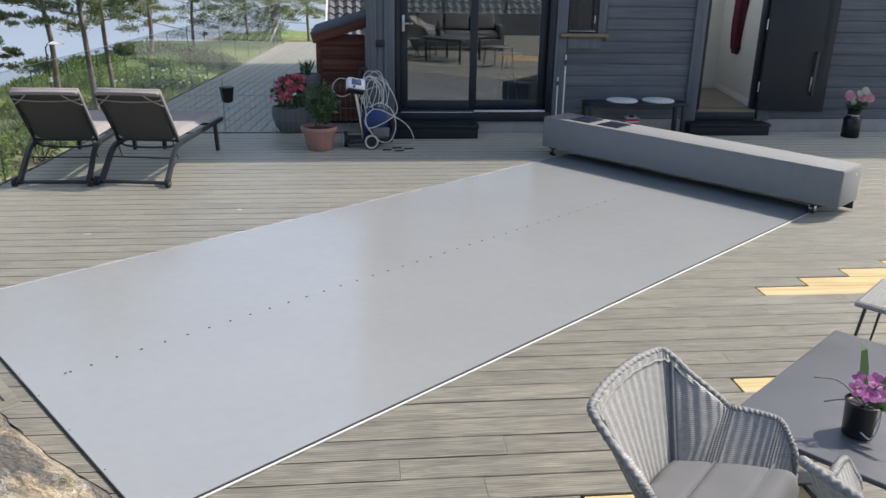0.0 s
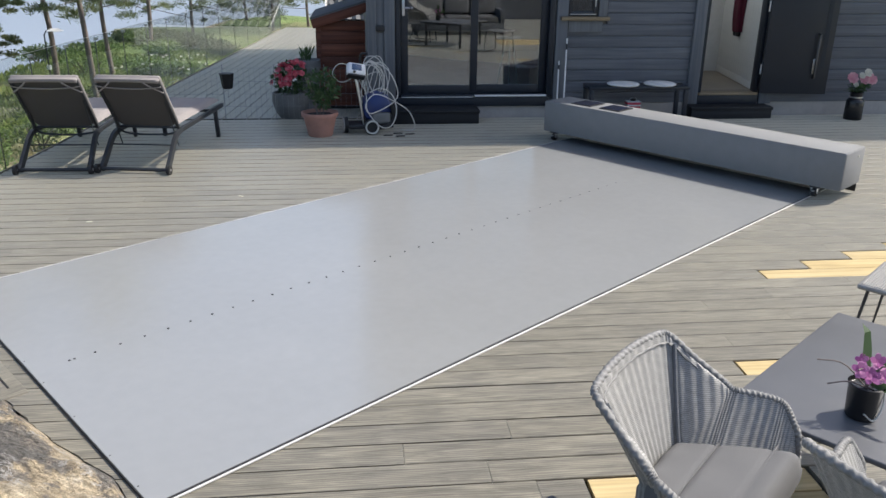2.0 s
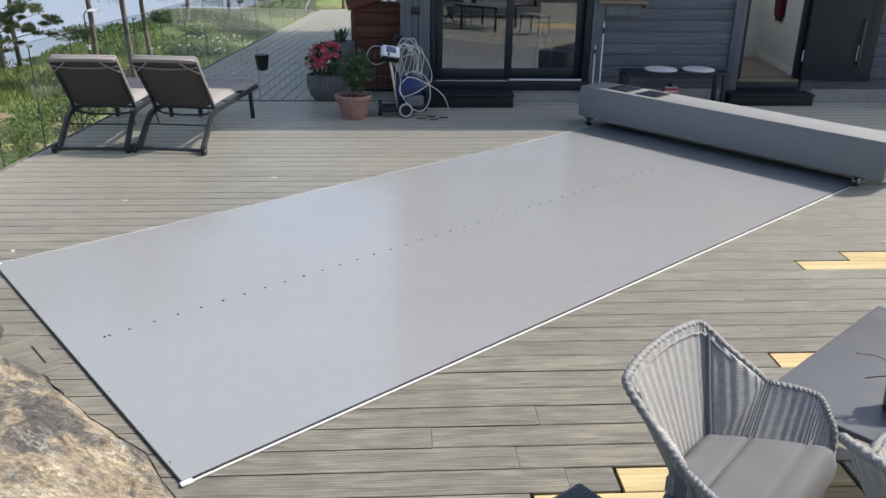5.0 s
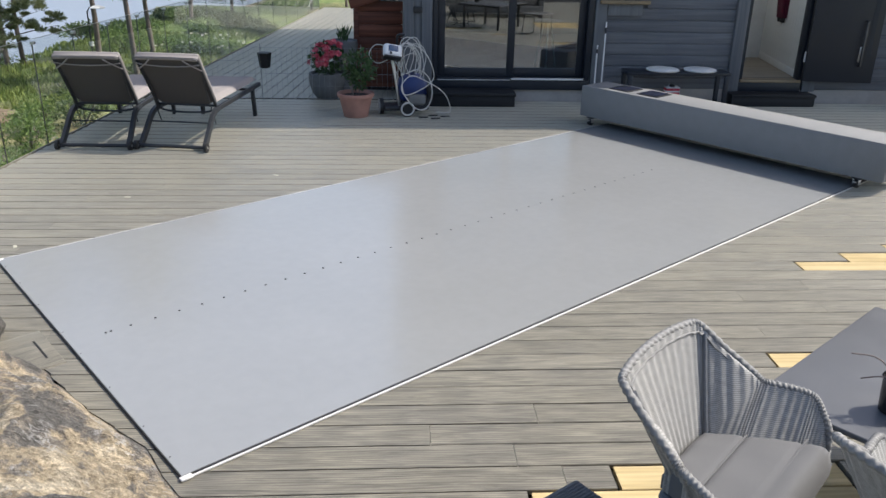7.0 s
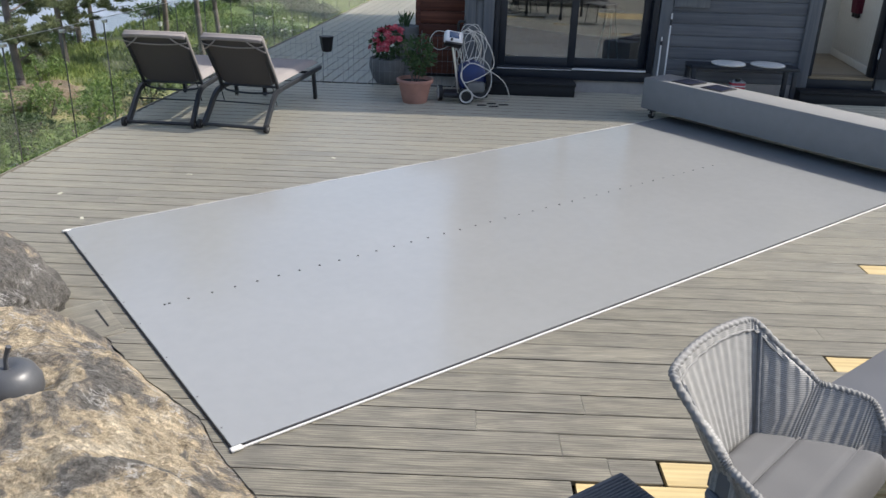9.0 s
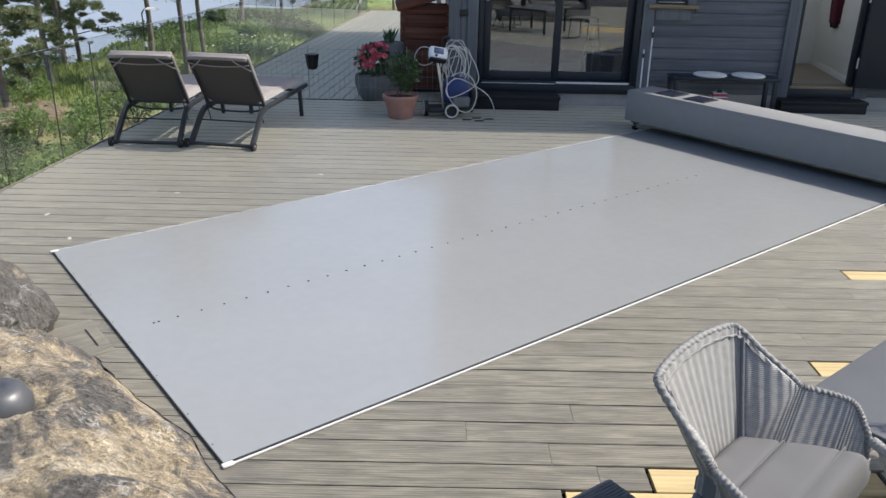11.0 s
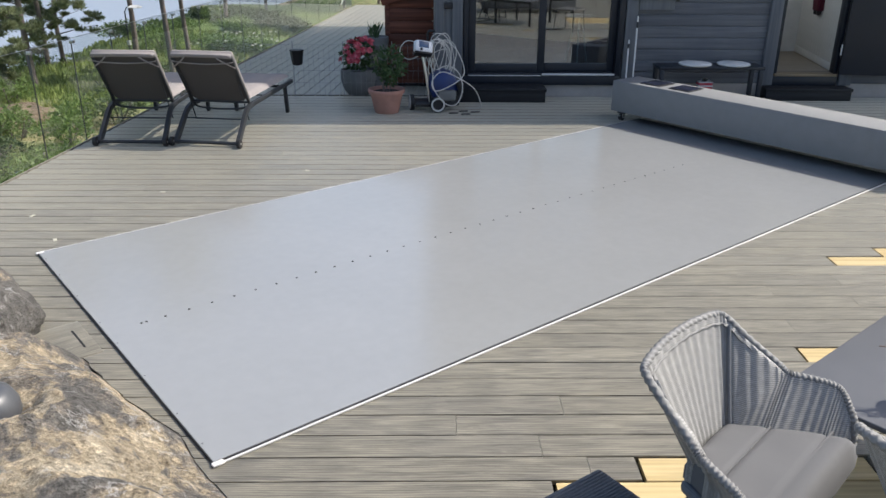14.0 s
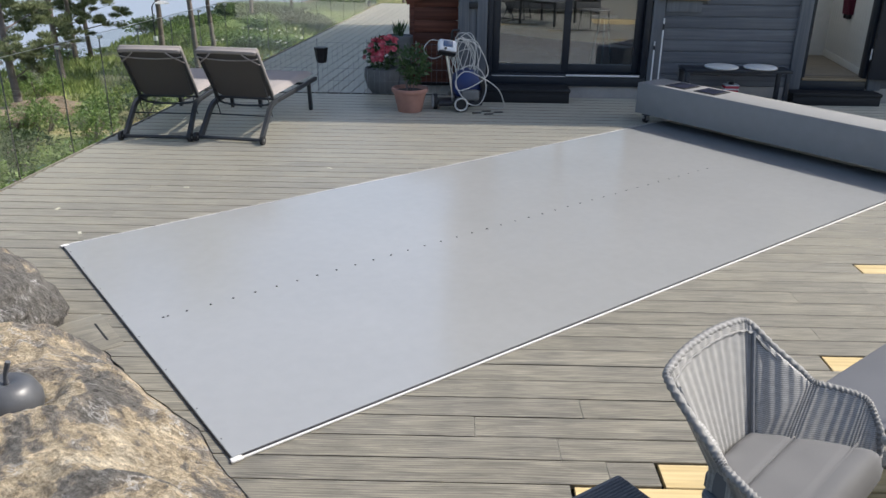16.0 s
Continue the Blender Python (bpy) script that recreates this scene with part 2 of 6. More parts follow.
M_HOSE = plain("pale_cable_sheath", (0.55, 0.55, 0.52), 0.5, vary=0.06)
M_WIRE = plain("galvanised_wire", (0.30, 0.30, 0.31), 0.45, 0.8)
M_RED = plain("red_tin_paint", (0.45, 0.025, 0.05), 0.35)
M_MAROON = plain("maroon_knit", (0.075, 0.004, 0.018), 0.95, vary=0.2, grain=300, relief=0.003)
M_ROCK = rocky("ochre_granite", 0.012)
M_ROCKG = rocky("grey_granite", 0.17)
# dark tint puts the dimness of the room behind into the glass colour
M_DARKPANE = glass("window_glass", (0.35, 0.40, 0.43), 0.2)
M_EARTH = plain("reddish_earth", (0.22, 0.165, 0.115), 0.9, vary=0.45, scale=3, grain=30, relief=0.03)
M_JUNIPER = leafy("juniper_needles", (0.05, 0.085, 0.035), (0.14, 0.19, 0.08))
M_DULLSTEEL = plain("dull_dark_steel", (0.12, 0.12, 0.125), 0.4, 1.0, vary=0.1)
M_SOIL = soil("meadow_soil")
M_LAKE = lake_water("lake_water")
M_BALL = plain("grey_ceramic", (0.075, 0.078, 0.085), 0.4, vary=0.1)
M_BARK = plain("pine_bark", (0.20, 0.165, 0.15), 0.9, vary=0.35, scale=6, grain=40, relief=0.02)
M_NEEDLE = leafy("pine_needles", (0.11, 0.14, 0.08), (0.32, 0.36, 0.21))
M_BUSH = leafy("shrub_leaves", (0.11, 0.18, 0.055), (0.30, 0.41, 0.14))
M_GRASS = leafy("grass_blades", (0.16, 0.22, 0.075), (0.38, 0.44, 0.17))
M_DARKLEAF = leafy("potted_plant_leaves", (0.035, 0.075, 0.03), (0.11, 0.18, 0.075))
M_PINK = leafy("coral_pink_petals", (0.60, 0.06, 0.11), (0.85, 0.22, 0.28))
M_ORCHID = leafy("orchid_petals", (0.50, 0.13, 0.42), (0.72, 0.32, 0.62))
M_PALEPINK = leafy("pale_pink_petals", (0.66, 0.25, 0.34), (0.78, 0.45, 0.52))
M_WHITEPETAL = leafy("white_petals", (0.7, 0.68, 0.6), (0.82, 0.8, 0.75))
M_HILL = leafy("wooded_far_shore", (0.03, 0.05, 0.025), (0.05, 0.075, 0.035))


def cover_mat():
    m, t, b = nodes_of("grey_pool_cover_foil")
    v = coords(t)
    n1, n2 = noise_tex(t, v, 1.1, 4), noise_tex(t, v, 14, 5)
    col = ramp(t, n1, [(0.3, (0.256, 0.262, 0.261)), (0.7, (0.272, 0.278, 0.277))])
    col = mixc(t, col, ramp(t, n2, [(0.3, (0.96,) * 3), (0.7, (1.02,) * 3)]), 0.6, "MULTIPLY")
    link(t, col, b.inputs["Base Color"])
    link(t, ramp(t, n2, [(0.3, (0.155,) * 3), (0.7, (0.20,) * 3)]), b.inputs["Roughness"])
    b.inputs["IOR"].default_value = 1.95
    bump(t, n1, 0.25, 0.02, b)
    return m


M_COVER = cover_mat()


# ---- mesh helpers ----
def box_bm(bm, lo, hi, m=None):
    """An axis-aligned block from lo to hi, optionally moved by m."""
    vs = [Vector((x, y, z)) for x in (lo[0], hi[0]) for y in (lo[1], hi[1]) for z in (lo[2], hi[2])]
    if m is not None:
        vs = [m @ v for v in vs]
    b = [bm.verts.new(v) for v in vs]
    for f in ((0, 1, 3, 2), (4, 6, 7, 5), (0, 4, 5, 1), (2, 3, 7, 6), (0, 2, 6, 4), (1, 5, 7, 3)):
        bm.faces.new([b[i] for i in f])
    return bm


def block(lo, hi, bevel=0.0, seg=2, m=None):
    bm = bmesh.new()
    box_bm(bm, lo, hi, m)
    if bevel:
        bmesh.ops.bevel(bm, geom=bm.edges[:], offset=bevel, segments=seg, affect="EDGES", profile=0.5)
    return bm


def tube_bm(bm, pts, r, sides=8, closed=False, cap=True):
    """A round tube along points; r is one radius or one per point."""
    pts = [Vector(p) for p in pts]
    n = len(pts)
    rs = r if isinstance(r, (list, tuple)) else [r] * n
    rings, up = [], None
    for i, p in enumerate(pts):
        a = pts[(i + 1) % n] if (closed or i < n - 1) else p
        b = pts[i - 1] if (closed or i > 0) else p
        d = (a - b)
        d = d.normalized() if d.length > 1e-9 else Vector((0, 0, 1))
        if up is None:
            up = Vector((0, 0, 1)) if abs(d.z) < 0.9 else Vector((1, 0, 0))
        s = d.cross(up)
        s = s.normalized() if s.length > 1e-6 else d.orthogonal().normalized()
        up = s.cross(d).normalized()
        rings.append([bm.verts.new(p + rs[i] * (math.cos(k * math.tau / sides) * s + math.sin(k * math.tau / sides) * up)) for k in range(sides)])
    for i in range(n if closed else n - 1):
        q, w = rings[i], rings[(i + 1) % n]
        for k in range(sides):
            bm.faces.new((q[k], q[(k + 1) % sides], w[(k + 1) % sides], w[k]))
    if cap and not closed:
        bm.faces.new(rings[0])
        bm.faces.new(rings[-1][::-1])
    return bm


def tube(pts, r, sides=8, closed=False):
    return tube_bm(bmesh.new(), pts, r, sides, closed)


def lathe(profile, sides=28, m=None):
    """A turned body from (radius, height) pairs."""
    bm = bmesh.new()
    rings = []
    for r, z in profile:
        if r < 1e-5:
            rings.append([bm.verts.new((0, 0, z))])
        else:
            rings.append([bm.verts.new((r * math.cos(k * math.tau / sides), r * math.sin(k * math.tau / sides), z)) for k in range(sides)])
    for a, b in zip(rings, rings[1:]):
        for k in range(sides):
            j = (k + 1) % sides
            q = [a[0], b[j], b[k]] if len(a) == 1 else ([a[k], a[j], b[0]] if len(b) == 1 else [a[k], a[j], b[j], b[k]])
            bm.faces.new(q)
    if m is not None:
        bmesh.ops.transform(bm, matrix=m, verts=bm.verts)
    return bm


def smooth_path(pts, n):
    """n points on a smooth curve through pts."""
    pts = [Vector(p) for p in pts]
    p = [2 * pts[0] - pts[1]] + pts + [2 * pts[-1] - pts[-2]]
    out = []
    for i in range(n):
        f = i / (n - 1) * (len(pts) - 1)
        k = min(int(f), len(pts) - 2)
        u = f - k
        a, b, c, d = p[k:k + 4]
        out.append(0.5 * ((2 * b) + (c - a) * u + (2 * a - 5 * b + 4 * c - d) * u * u + (3 * b - a - 3 * c + d) * u ** 3))
    return out


def mesh_of(name, bm, mat, smooth=None):
    bmesh.ops.recalc_face_normals(bm, faces=bm.faces[:])
    me = bpy.data.meshes.new(name)
    bm.to_mesh(me)
    bm.free()
    if smooth is not None:
        for p in me.polygons:
            p.use_smooth = True
        me.set_sharp_from_angle(angle=radians(smooth))
    me.materials.append(mat)
    return me


def part(name, bm, mat, parent, label="", smooth=40, m=None):
    ob = new(name, mesh_of(name, bm, mat, smooth))
    ob.parent = parent
    if m is not None:
        ob.matrix_basis = m
    return tagged(ob, label)


def thing(name, m, label, category, group="", kind=""):
    ob = new(name)
    ob.empty_display_size = 0.1
    ob.matrix_basis = m
    return tagged(ob, label, category, group, kind)


def single(name, bm, mat, label, category, m=None, group="", kind="", smooth=40):
    ob = new(name, mesh_of(name, bm, mat, smooth))
    if m is not None:
        ob.matrix_basis = m
    return tagged(ob, label, category, group, kind)


def leaves_mesh(name, items, mat, rounded=False):
    """Many small leaves. items: (centre, length direction, width direction) as vectors."""
    vs, fs = [], []
    for c, a, b in items:
        k = len(vs)
        if rounded:
            cup = 0.18 * a.cross(b).normalized() * a.length
            vs += [c - a, c - 0.55 * a + 0.75 * b, c + 0.1 * a + b, c + 0.75 * a + 0.7 * b, c + a + cup, c + 0.75 * a - 0.7 * b, c + 0.1 * a - b, c - 0.55 * a - 0.75 * b]
            fs.append(tuple(range(k, k + 8)))
            continue
        vs += [c - a, c - 0.15 * a + b, c + a, c - 0.15 * a - b]
        fs.append((k, k + 1, k + 2, k + 3))
    me = bpy.data.meshes.new(name)
    me.from_pydata([tuple(v) for v in vs], [], fs)
    me.materials.append(mat)
    return me


def rvec(rng):
    while True:
        v = Vector((rng.uniform(-1, 1), rng.uniform(-1, 1), rng.uniform(-1, 1)))
        if 0.05 < v.length < 1:
            return v.normalized()


# ---- ground, lake, far shore ----
def fence_x(y):
    return -3.52 + 0.105 * (y - 5.84)


def terrain(x, y):
    """Height of the ground; its drop-off follows the bearing to fit the camera's view."""
    r = math.hypot(x, y)
    az = math.degrees(math.atan2(-x, y))
    edge = min(30.0, max(11.0, 23.0 - (az - 20) * 0.6)) if -5 < az < 170 else 34.0
    if -5 < az < 20:
        edge += 8.0 * min(1.0, (20 - az) / 3)
    z = -0.55 - 0.018 * r
    bumps = noise.noise(Vector((x * 0.23, y * 0.23, 3.1))) * 0.35 + noise.noise(Vector((x * 0.9, y * 0.9, 7.7))) * 0.10
    z += bumps * min(1.0, max(0.0, (fence_x(y) - x) / 3.0))
    if r > edge:
        z -= min(0.5 * (r - edge), 13.0 + 0.02 * r)
    if r > 240:
        z += min((r - 240) * 0.22, 30 + 14 * noise.noise(Vector((x * 0.01, y * 0.01, 0.4))))
    return z


def build_ground():
    bm = bmesh.new()
    radii = [0.0, 1.5, 3, 4, 5, 6, 7, 8, 9, 10, 11, 12, 13, 14, 15, 16, 17, 18, 19, 20, 21, 22, 23, 24, 26, 28, 30, 33, 37, 42, 50, 70, 110, 170, 230, 250, 270, 300, 340, 420, 700, 1600]
    n = 200
    prev = None
    for r in radii:
        ring = [bm.verts.new((r * math.cos(k * math.tau / n), r * math.sin(k * math.tau / n), terrain(r * math.cos(k * math.tau / n), r * math.sin(k * math.tau / n)))) for k in range(n)] if r else [bm.verts.new((0, 0, terrain(0, 0)))]
        if prev:
            for k in range(n):
                j = (k + 1) % n
                if len(prev) == 1:
                    bm.faces.new((prev[0], ring[k], ring[j]))
                else:
                    bm.faces.new((prev[k], ring[k], ring[j], prev[j]))
        prev = ring
    single("ground", bm, M_SOIL, "grassy sloping meadow ground with bare brown patches", "ground", kind="structure", smooth=80)


build_ground()
lake = bmesh.new()
bmesh.ops.create_circle(lake, cap_ends=True, segments=64, radius=1500)
single("lake", lake, M_LAKE, "calm blue-grey lake water below the slope", "water", pose(0, 0, -10.5), kind="structure", smooth=None)

# ---- deck ----
PITCH, BOARD_W, ROW0 = 0.143, 0.1365, 2.48
WALL_Y = 9.38
DECK_X1 = 9.0
deck = thing("deck", pose(0, 0, 0), "weathered grey-brown composite board terrace deck", "deck", kind="structure")
PINE_SPANS = {-1: (0.61, 1.5), -2: (0.27, 1.5), 5: (1.6, 2.35), 13: (2.28, 3.9), 14: (2.64, 4.3), 15: (3.01, 4.6), 16: (3.4, 4.8)}
# more pine rows, out of view, added for a brown strip in the door's reflection
PINE_SPANS.update({row: (2.7, 4.7) for row in range(-9, -2)})
# solid slab and bars, coloured near-black for the shade in the gaps
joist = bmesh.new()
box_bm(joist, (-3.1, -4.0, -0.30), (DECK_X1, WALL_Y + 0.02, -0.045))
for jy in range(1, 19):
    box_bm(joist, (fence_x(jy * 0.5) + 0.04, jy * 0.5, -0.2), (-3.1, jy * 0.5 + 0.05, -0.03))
part("shade_slab", joist, M_JOIST, deck, "near-black slab under the boards, shade put into its colour")


EDGE_Y = (1.2, 2.0, 2.18, 2.39, 2.65, 2.79, 2.93, 3.23, 3.52)
EDGE_X = (-0.35, -0.74, -0.87, -1.03, -1.23, -1.38, -1.54, -1.83, -2.13)


def rock_edge(y):
    """x at which the boards are scribed to the boulder."""
    return float(np.interp(y, EDGE_Y, EDGE_X)) + 0.035 * noise.noise(Vector((y * 9.0, 1.3, 0.2))) + 0.022 * noise.noise(Vector((y * 27.0, 4.3, 0.2)))


def board_piece(x0, x1, row, mat, drop=0.0, scribe=False):
    y0 = ROW0 + row * PITCH
    hx, hy = (x1 - x0) / 2, BOARD_W / 2
    bm = bmesh.new()
    b = 0.003
    prof = [(-hy, -0.022), (-hy, -b), (-hy + b, 0), (hy - b, 0), (hy, -b), (hy, -0.022)]
    if scribe:
        n = 9
        prof = [(-hy, -0.022)] + [(-hy + 2 * hy * k / (n - 1), 0) for k in range(n)] + [(hy, -0.022)]
    cx, cy = (x0 + x1) / 2, y0 + PITCH / 2
    ends = [[bm.verts.new((rock_edge(cy + y) + 0.006 - cx if scribe and sx < 0 else sx * (hx - 0.001), y, z)) for y, z in prof] for sx in (-1, 1)]
    for k in range(len(prof)):
        j = (k + 1) % len(prof)
        bm.faces.new((ends[0][k], ends[0][j], ends[1][j], ends[1][k]))
    bm.faces.new(ends[0][::-1])
    bm.faces.new(ends[1])
    return (mesh_of("deck_board", bm, mat), (x0 + x1) / 2, y0 + PITCH / 2, -drop)


def build_deck():
    rng = random.Random(5)
    rows = int((WALL_Y - ROW0) / PITCH)
    for row in range(-44, rows + 1):
        y = ROW0 + (row + 0.5) * PITCH
        if y > WALL_Y - 0.05:
            continue
        left, right = fence_x(y) + 0.02, DECK_X1
        scribed = 1.64 < y < 3.45
        outer = left
        if scribed:
            left = rock_edge(y) + 0.02
        x = left
        length = rng.uniform(1.0, 3.6)
        spans = []
        pine = PINE_SPANS.get(row)
        while x < right:
            e = min(right, x + length)
            if right - e < 0.5:
                e = right
            spans.append((x, e))
            x, length = e, 3.6
        out = []
        for a, e in spans:
            if pine:
                p0, p1 = pine
                if a < p0:
                    out.append((a, min(e, p0 - 0.012), M_BOARD, 0))
                if e > p1:
                    out.append((max(a, p1 + 0.012), e, M_BOARD, 0))
            else:
                out.append((a, e, M_BOARD, 0))
        if scribed and y < 2.3:
            out.append((outer, rock_edge(y) - 0.4, M_BOARD, 0))
        if pine:
            out.append((pine[0] + 0.004, pine[1] - 0.004, M_PINE, 0.006))
        for a, e, mat, drop in out:
            if e - a < 0.05:
                continue
            me, cx, cy, cz = board_piece(a, e, row, mat, drop, scribed and a == left)
            ob = new("deck_board", me)
            ob.parent = deck
            ob.location = (cx, cy, cz)


build_deck()

# walkway beside the house, boards along the glass
walkway = thing("walkway", pose(0, 0, 0), "grey board walkway between the house and the glass fence", "walkway", kind="structure")
# slab below the walkway, its shade painted in as near-black
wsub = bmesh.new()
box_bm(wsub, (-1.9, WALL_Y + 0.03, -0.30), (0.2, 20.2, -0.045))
part("shade_slab", wsub, M_JOIST, walkway, "near-black slab under the walkway, shade put into its colour")


def build_walkway():
    n, w = 25, 0.143
    ang = math.atan(0.105)
    for k in range(n):
        off = 0.03 + (k + 0.5) * w
        y0, y1 = WALL_Y + 0.04, 20.3
        xa = fence_x(y0) + off
        if xa > 0.2:
            continue
        ln = (y1 - y0) / math.cos(ang)
        bm = block((-ln / 2, -0.0655, -0.022), (ln / 2, 0.0655, 0.0))
        part("deck_board", bm, M_BOARD, walkway, m=pose((fence_x(y0) + fence_x(y1)) / 2 + off, (y0 + y1) / 2, -0.002, 0, 0, 90 - math.degrees(ang)))


build_walkway()

# ---- pool cover and roller box ----
UANG = 38.5
POOL = pose(-1.006, 2.419, 0, 0, 0, UANG)


def build_pool_cover():
    p = thing("pool_cover", POOL, "grey glossy pool cover foil stretched between white rails", "pool cover")
    L, W = 5.95, 2.646
    bm = bmesh.new()
    nx, ny = 60, 30
    grid = [[bm.verts.new((0.010 + 0.018 * W * j / ny * (1 - i / nx) + (L - 0.01) * i / nx, 0.0248 + (W - 0.0353) * j / ny, 0.0105 + 0.002 * noise.noise(Vector((i * 0.11, j * 0.16, 0.7))))) for j in range(ny + 1)] for i in range(nx + 1)]
    for i in range(nx):
        for j in range(ny):
            bm.faces.new((grid[i][j], grid[i + 1][j], grid[i + 1][j + 1], grid[i][j + 1]))
    low = bmesh.ops.extrude_face_region(bm, geom=bm.faces[:])
    bmesh.ops.translate(bm, vec=(0, 0, -0.004), verts=[v for v in low["geom"] if isinstance(v, bmesh.types.BMVert)])
    part("foil", bm, M_COVER, p, "grey glossy foil", smooth=60)
    for name, v0, v1 in (("rail", 0.002, 0.012), ("rail", W - 0.010, W + 0.002)):
        b = block((0.02 if v0 < 1 else 0.06, v0, 0.001), (6.12, v1, 0.009), 0.0025)
        part(name, b, M_ALU, p, "white aluminium rail")
    part("rail_groove", block((0.06, 0.0122, 0.001), (5.95, 0.0245, 0.0075)), M_RUBBER, p, "dark groove in the rail")
    part("end_bar", block((0.003, 0.0, 0.001), (0.009, W, 0.011), 0.002), M_RUBBER, p, "dark weighted end bar", m=pose(0, 0, 0, 0, 0, -1.03))
    for v, s0 in ((0.0, 0.0), (W - 0.028, 0.045)):
        part("corner_cap", block((s0 - 0.004, v - 0.004, 0.002), (s0 + 0.045, v + 0.022, 0.0135), 0.005), M_ALU, p, "white corner cap")
    dot = mesh_of("eyelet", lathe([(0.0, 0.0), (0.0064, 0.0), (0.0064, 0.0025), (0.004, 0.003), (0.0, 0.003)], 10), M_RUBBER, 40)
    for s in [0.21, 0.235] + [0.335 + 0.1285 * k for k in range(36)]:
        o = new("eyelet", dot)
        o.parent = p
        o.location = (s, 1.313, 0.0112)
    for v in (0.16, 0.42, 0.8, 1.18, 1.45, 1.85, 2.2, 2.5):
        o = new("screw", dot)
        o.parent = p
        o.scale = (0.55, 0.55, 0.6)
        o.location = (0.022 + 0.018 * v, v, 0.0105)


build_pool_cover()
hatch = thing("deck_hatch", POOL @ pose(-0.20, 1.36, 0), "grey board hatch with a finger slot beside the cover", "hatch")
part("lid", block((-0.18, -0.2, -0.01), (0.17, 0.2, 0.0035), 0.002), M_BOARD, hatch)
# no hole here: a black strip on the lid paints the slot's shade
part("slot", block((0.108, -0.11, 0.0036), (0.118, 0.10, 0.0046)), M_RUBBER, hatch, "raised black strip painting the shade of a finger slot")


def build_roller_box():
    b = thing("pool_cover_housing", POOL @ pose(5.70, -0.22, 0), "long grey metal roller housing standing on castors", "cover housing")
    D, L, z0, z1 = 0.40, 3.04, 0.10, 0.405
    bm = block((0, 0, z0), (D, L, z1), 0.0035)
    part("body", bm, M_BOX, b)
    part("top_panel", block((0.004, 0.006, z1 - 0.001), (D - 0.004, L - 0.006, z1 + 0.004), 0.0018), M_BOX, b)
    part("inner_drum", tube([(D / 2, 0.12, 0.15), (D / 2, L - 0.12, 0.15)], 0.09, 20), M_BLACKP, b, "dark drum inside the housing")
    for y in (2.18, 2.52):
        s = part("solar_panel", block((0.075, y, z1 + 0.002), (0.325, y + 0.24, z1 + 0.012), 0.003), M_BLACKP, b, "dark recessed solar panel")
        part("glass", block((0.09, y + 0.015, z1 + 0.0125), (0.31, y + 0.225, z1 + 0.015)), M_SOLAR, s, "blue-black solar glass")
    for y in (0.20, L - 0.13):
        for x in (0.035, D - 0.05):
            c = part("castor", block((x - 0.034, y - 0.042, z0 - 0.014), (x + 0.034, y + 0.042, z0 + 0.004), 0.003), M_BLACKP, b, "black swivel castor")
            for q in (-0.025, 0.019):
                part("fork", block((x - 0.030, y + q, 0.040), (x + 0.014, y + q + 0.006, z0 - 0.0145), 0.002), M_STEEL, c, "steel fork")
            w = part("wheel", tube([(x - 0.014, y - 0.017, 0.047), (x - 0.014, y + 0.017, 0.047)], 0.034, 20), M_RUBBER, c, "black rubber wheel")
            part("axle", tube([(x - 0.014, y - 0.029, 0.047), (x - 0.014, y + 0.029, 0.047)], 0.007, 8), M_STEEL, w, "steel axle bolt")
            part("brake", block((x - 0.062, y - 0.012, 0.062), (x - 0.034, y + 0.012, 0.070), 0.003), M_STEEL, c, "steel brake pedal")
    # strip added behind the castors to keep light out from under the housing
    part("rear_light_stop", block((D - 0.012, 0.01, 0.022), (D - 0.002, L - 0.01, z0 - 0.001), 0.002), M_BLACKP, b, "black strip added to block light under the housing")
    part("lock", tube([(0.28, -0.006, 0.345), (0.28, 0.01, 0.345)], 0.012, 16), M_STEEL, b, "round steel key lock")
    part("end_cap", block((0.006, -0.004, z0 + 0.006), (D - 0.006, 0.002, z1 - 0.006), 0.0015), M_BOX, b)
    part("end_cap", block((0.006, L - 0.002, z0 + 0.006), (D - 0.006, L + 0.004, z1 - 0.006), 0.0015), M_BOX, b)


build_roller_box()

# ---- house ----
X0, X1, Z0, Z1 = -0.13, 9.0, 0.16, 4.0
OPEN = [(0.20, 2.04, 0.24, 2.35), (2.20, 2.53, 1.17, 2.1), (3.86, 4.62, 0.27, 2.32)]


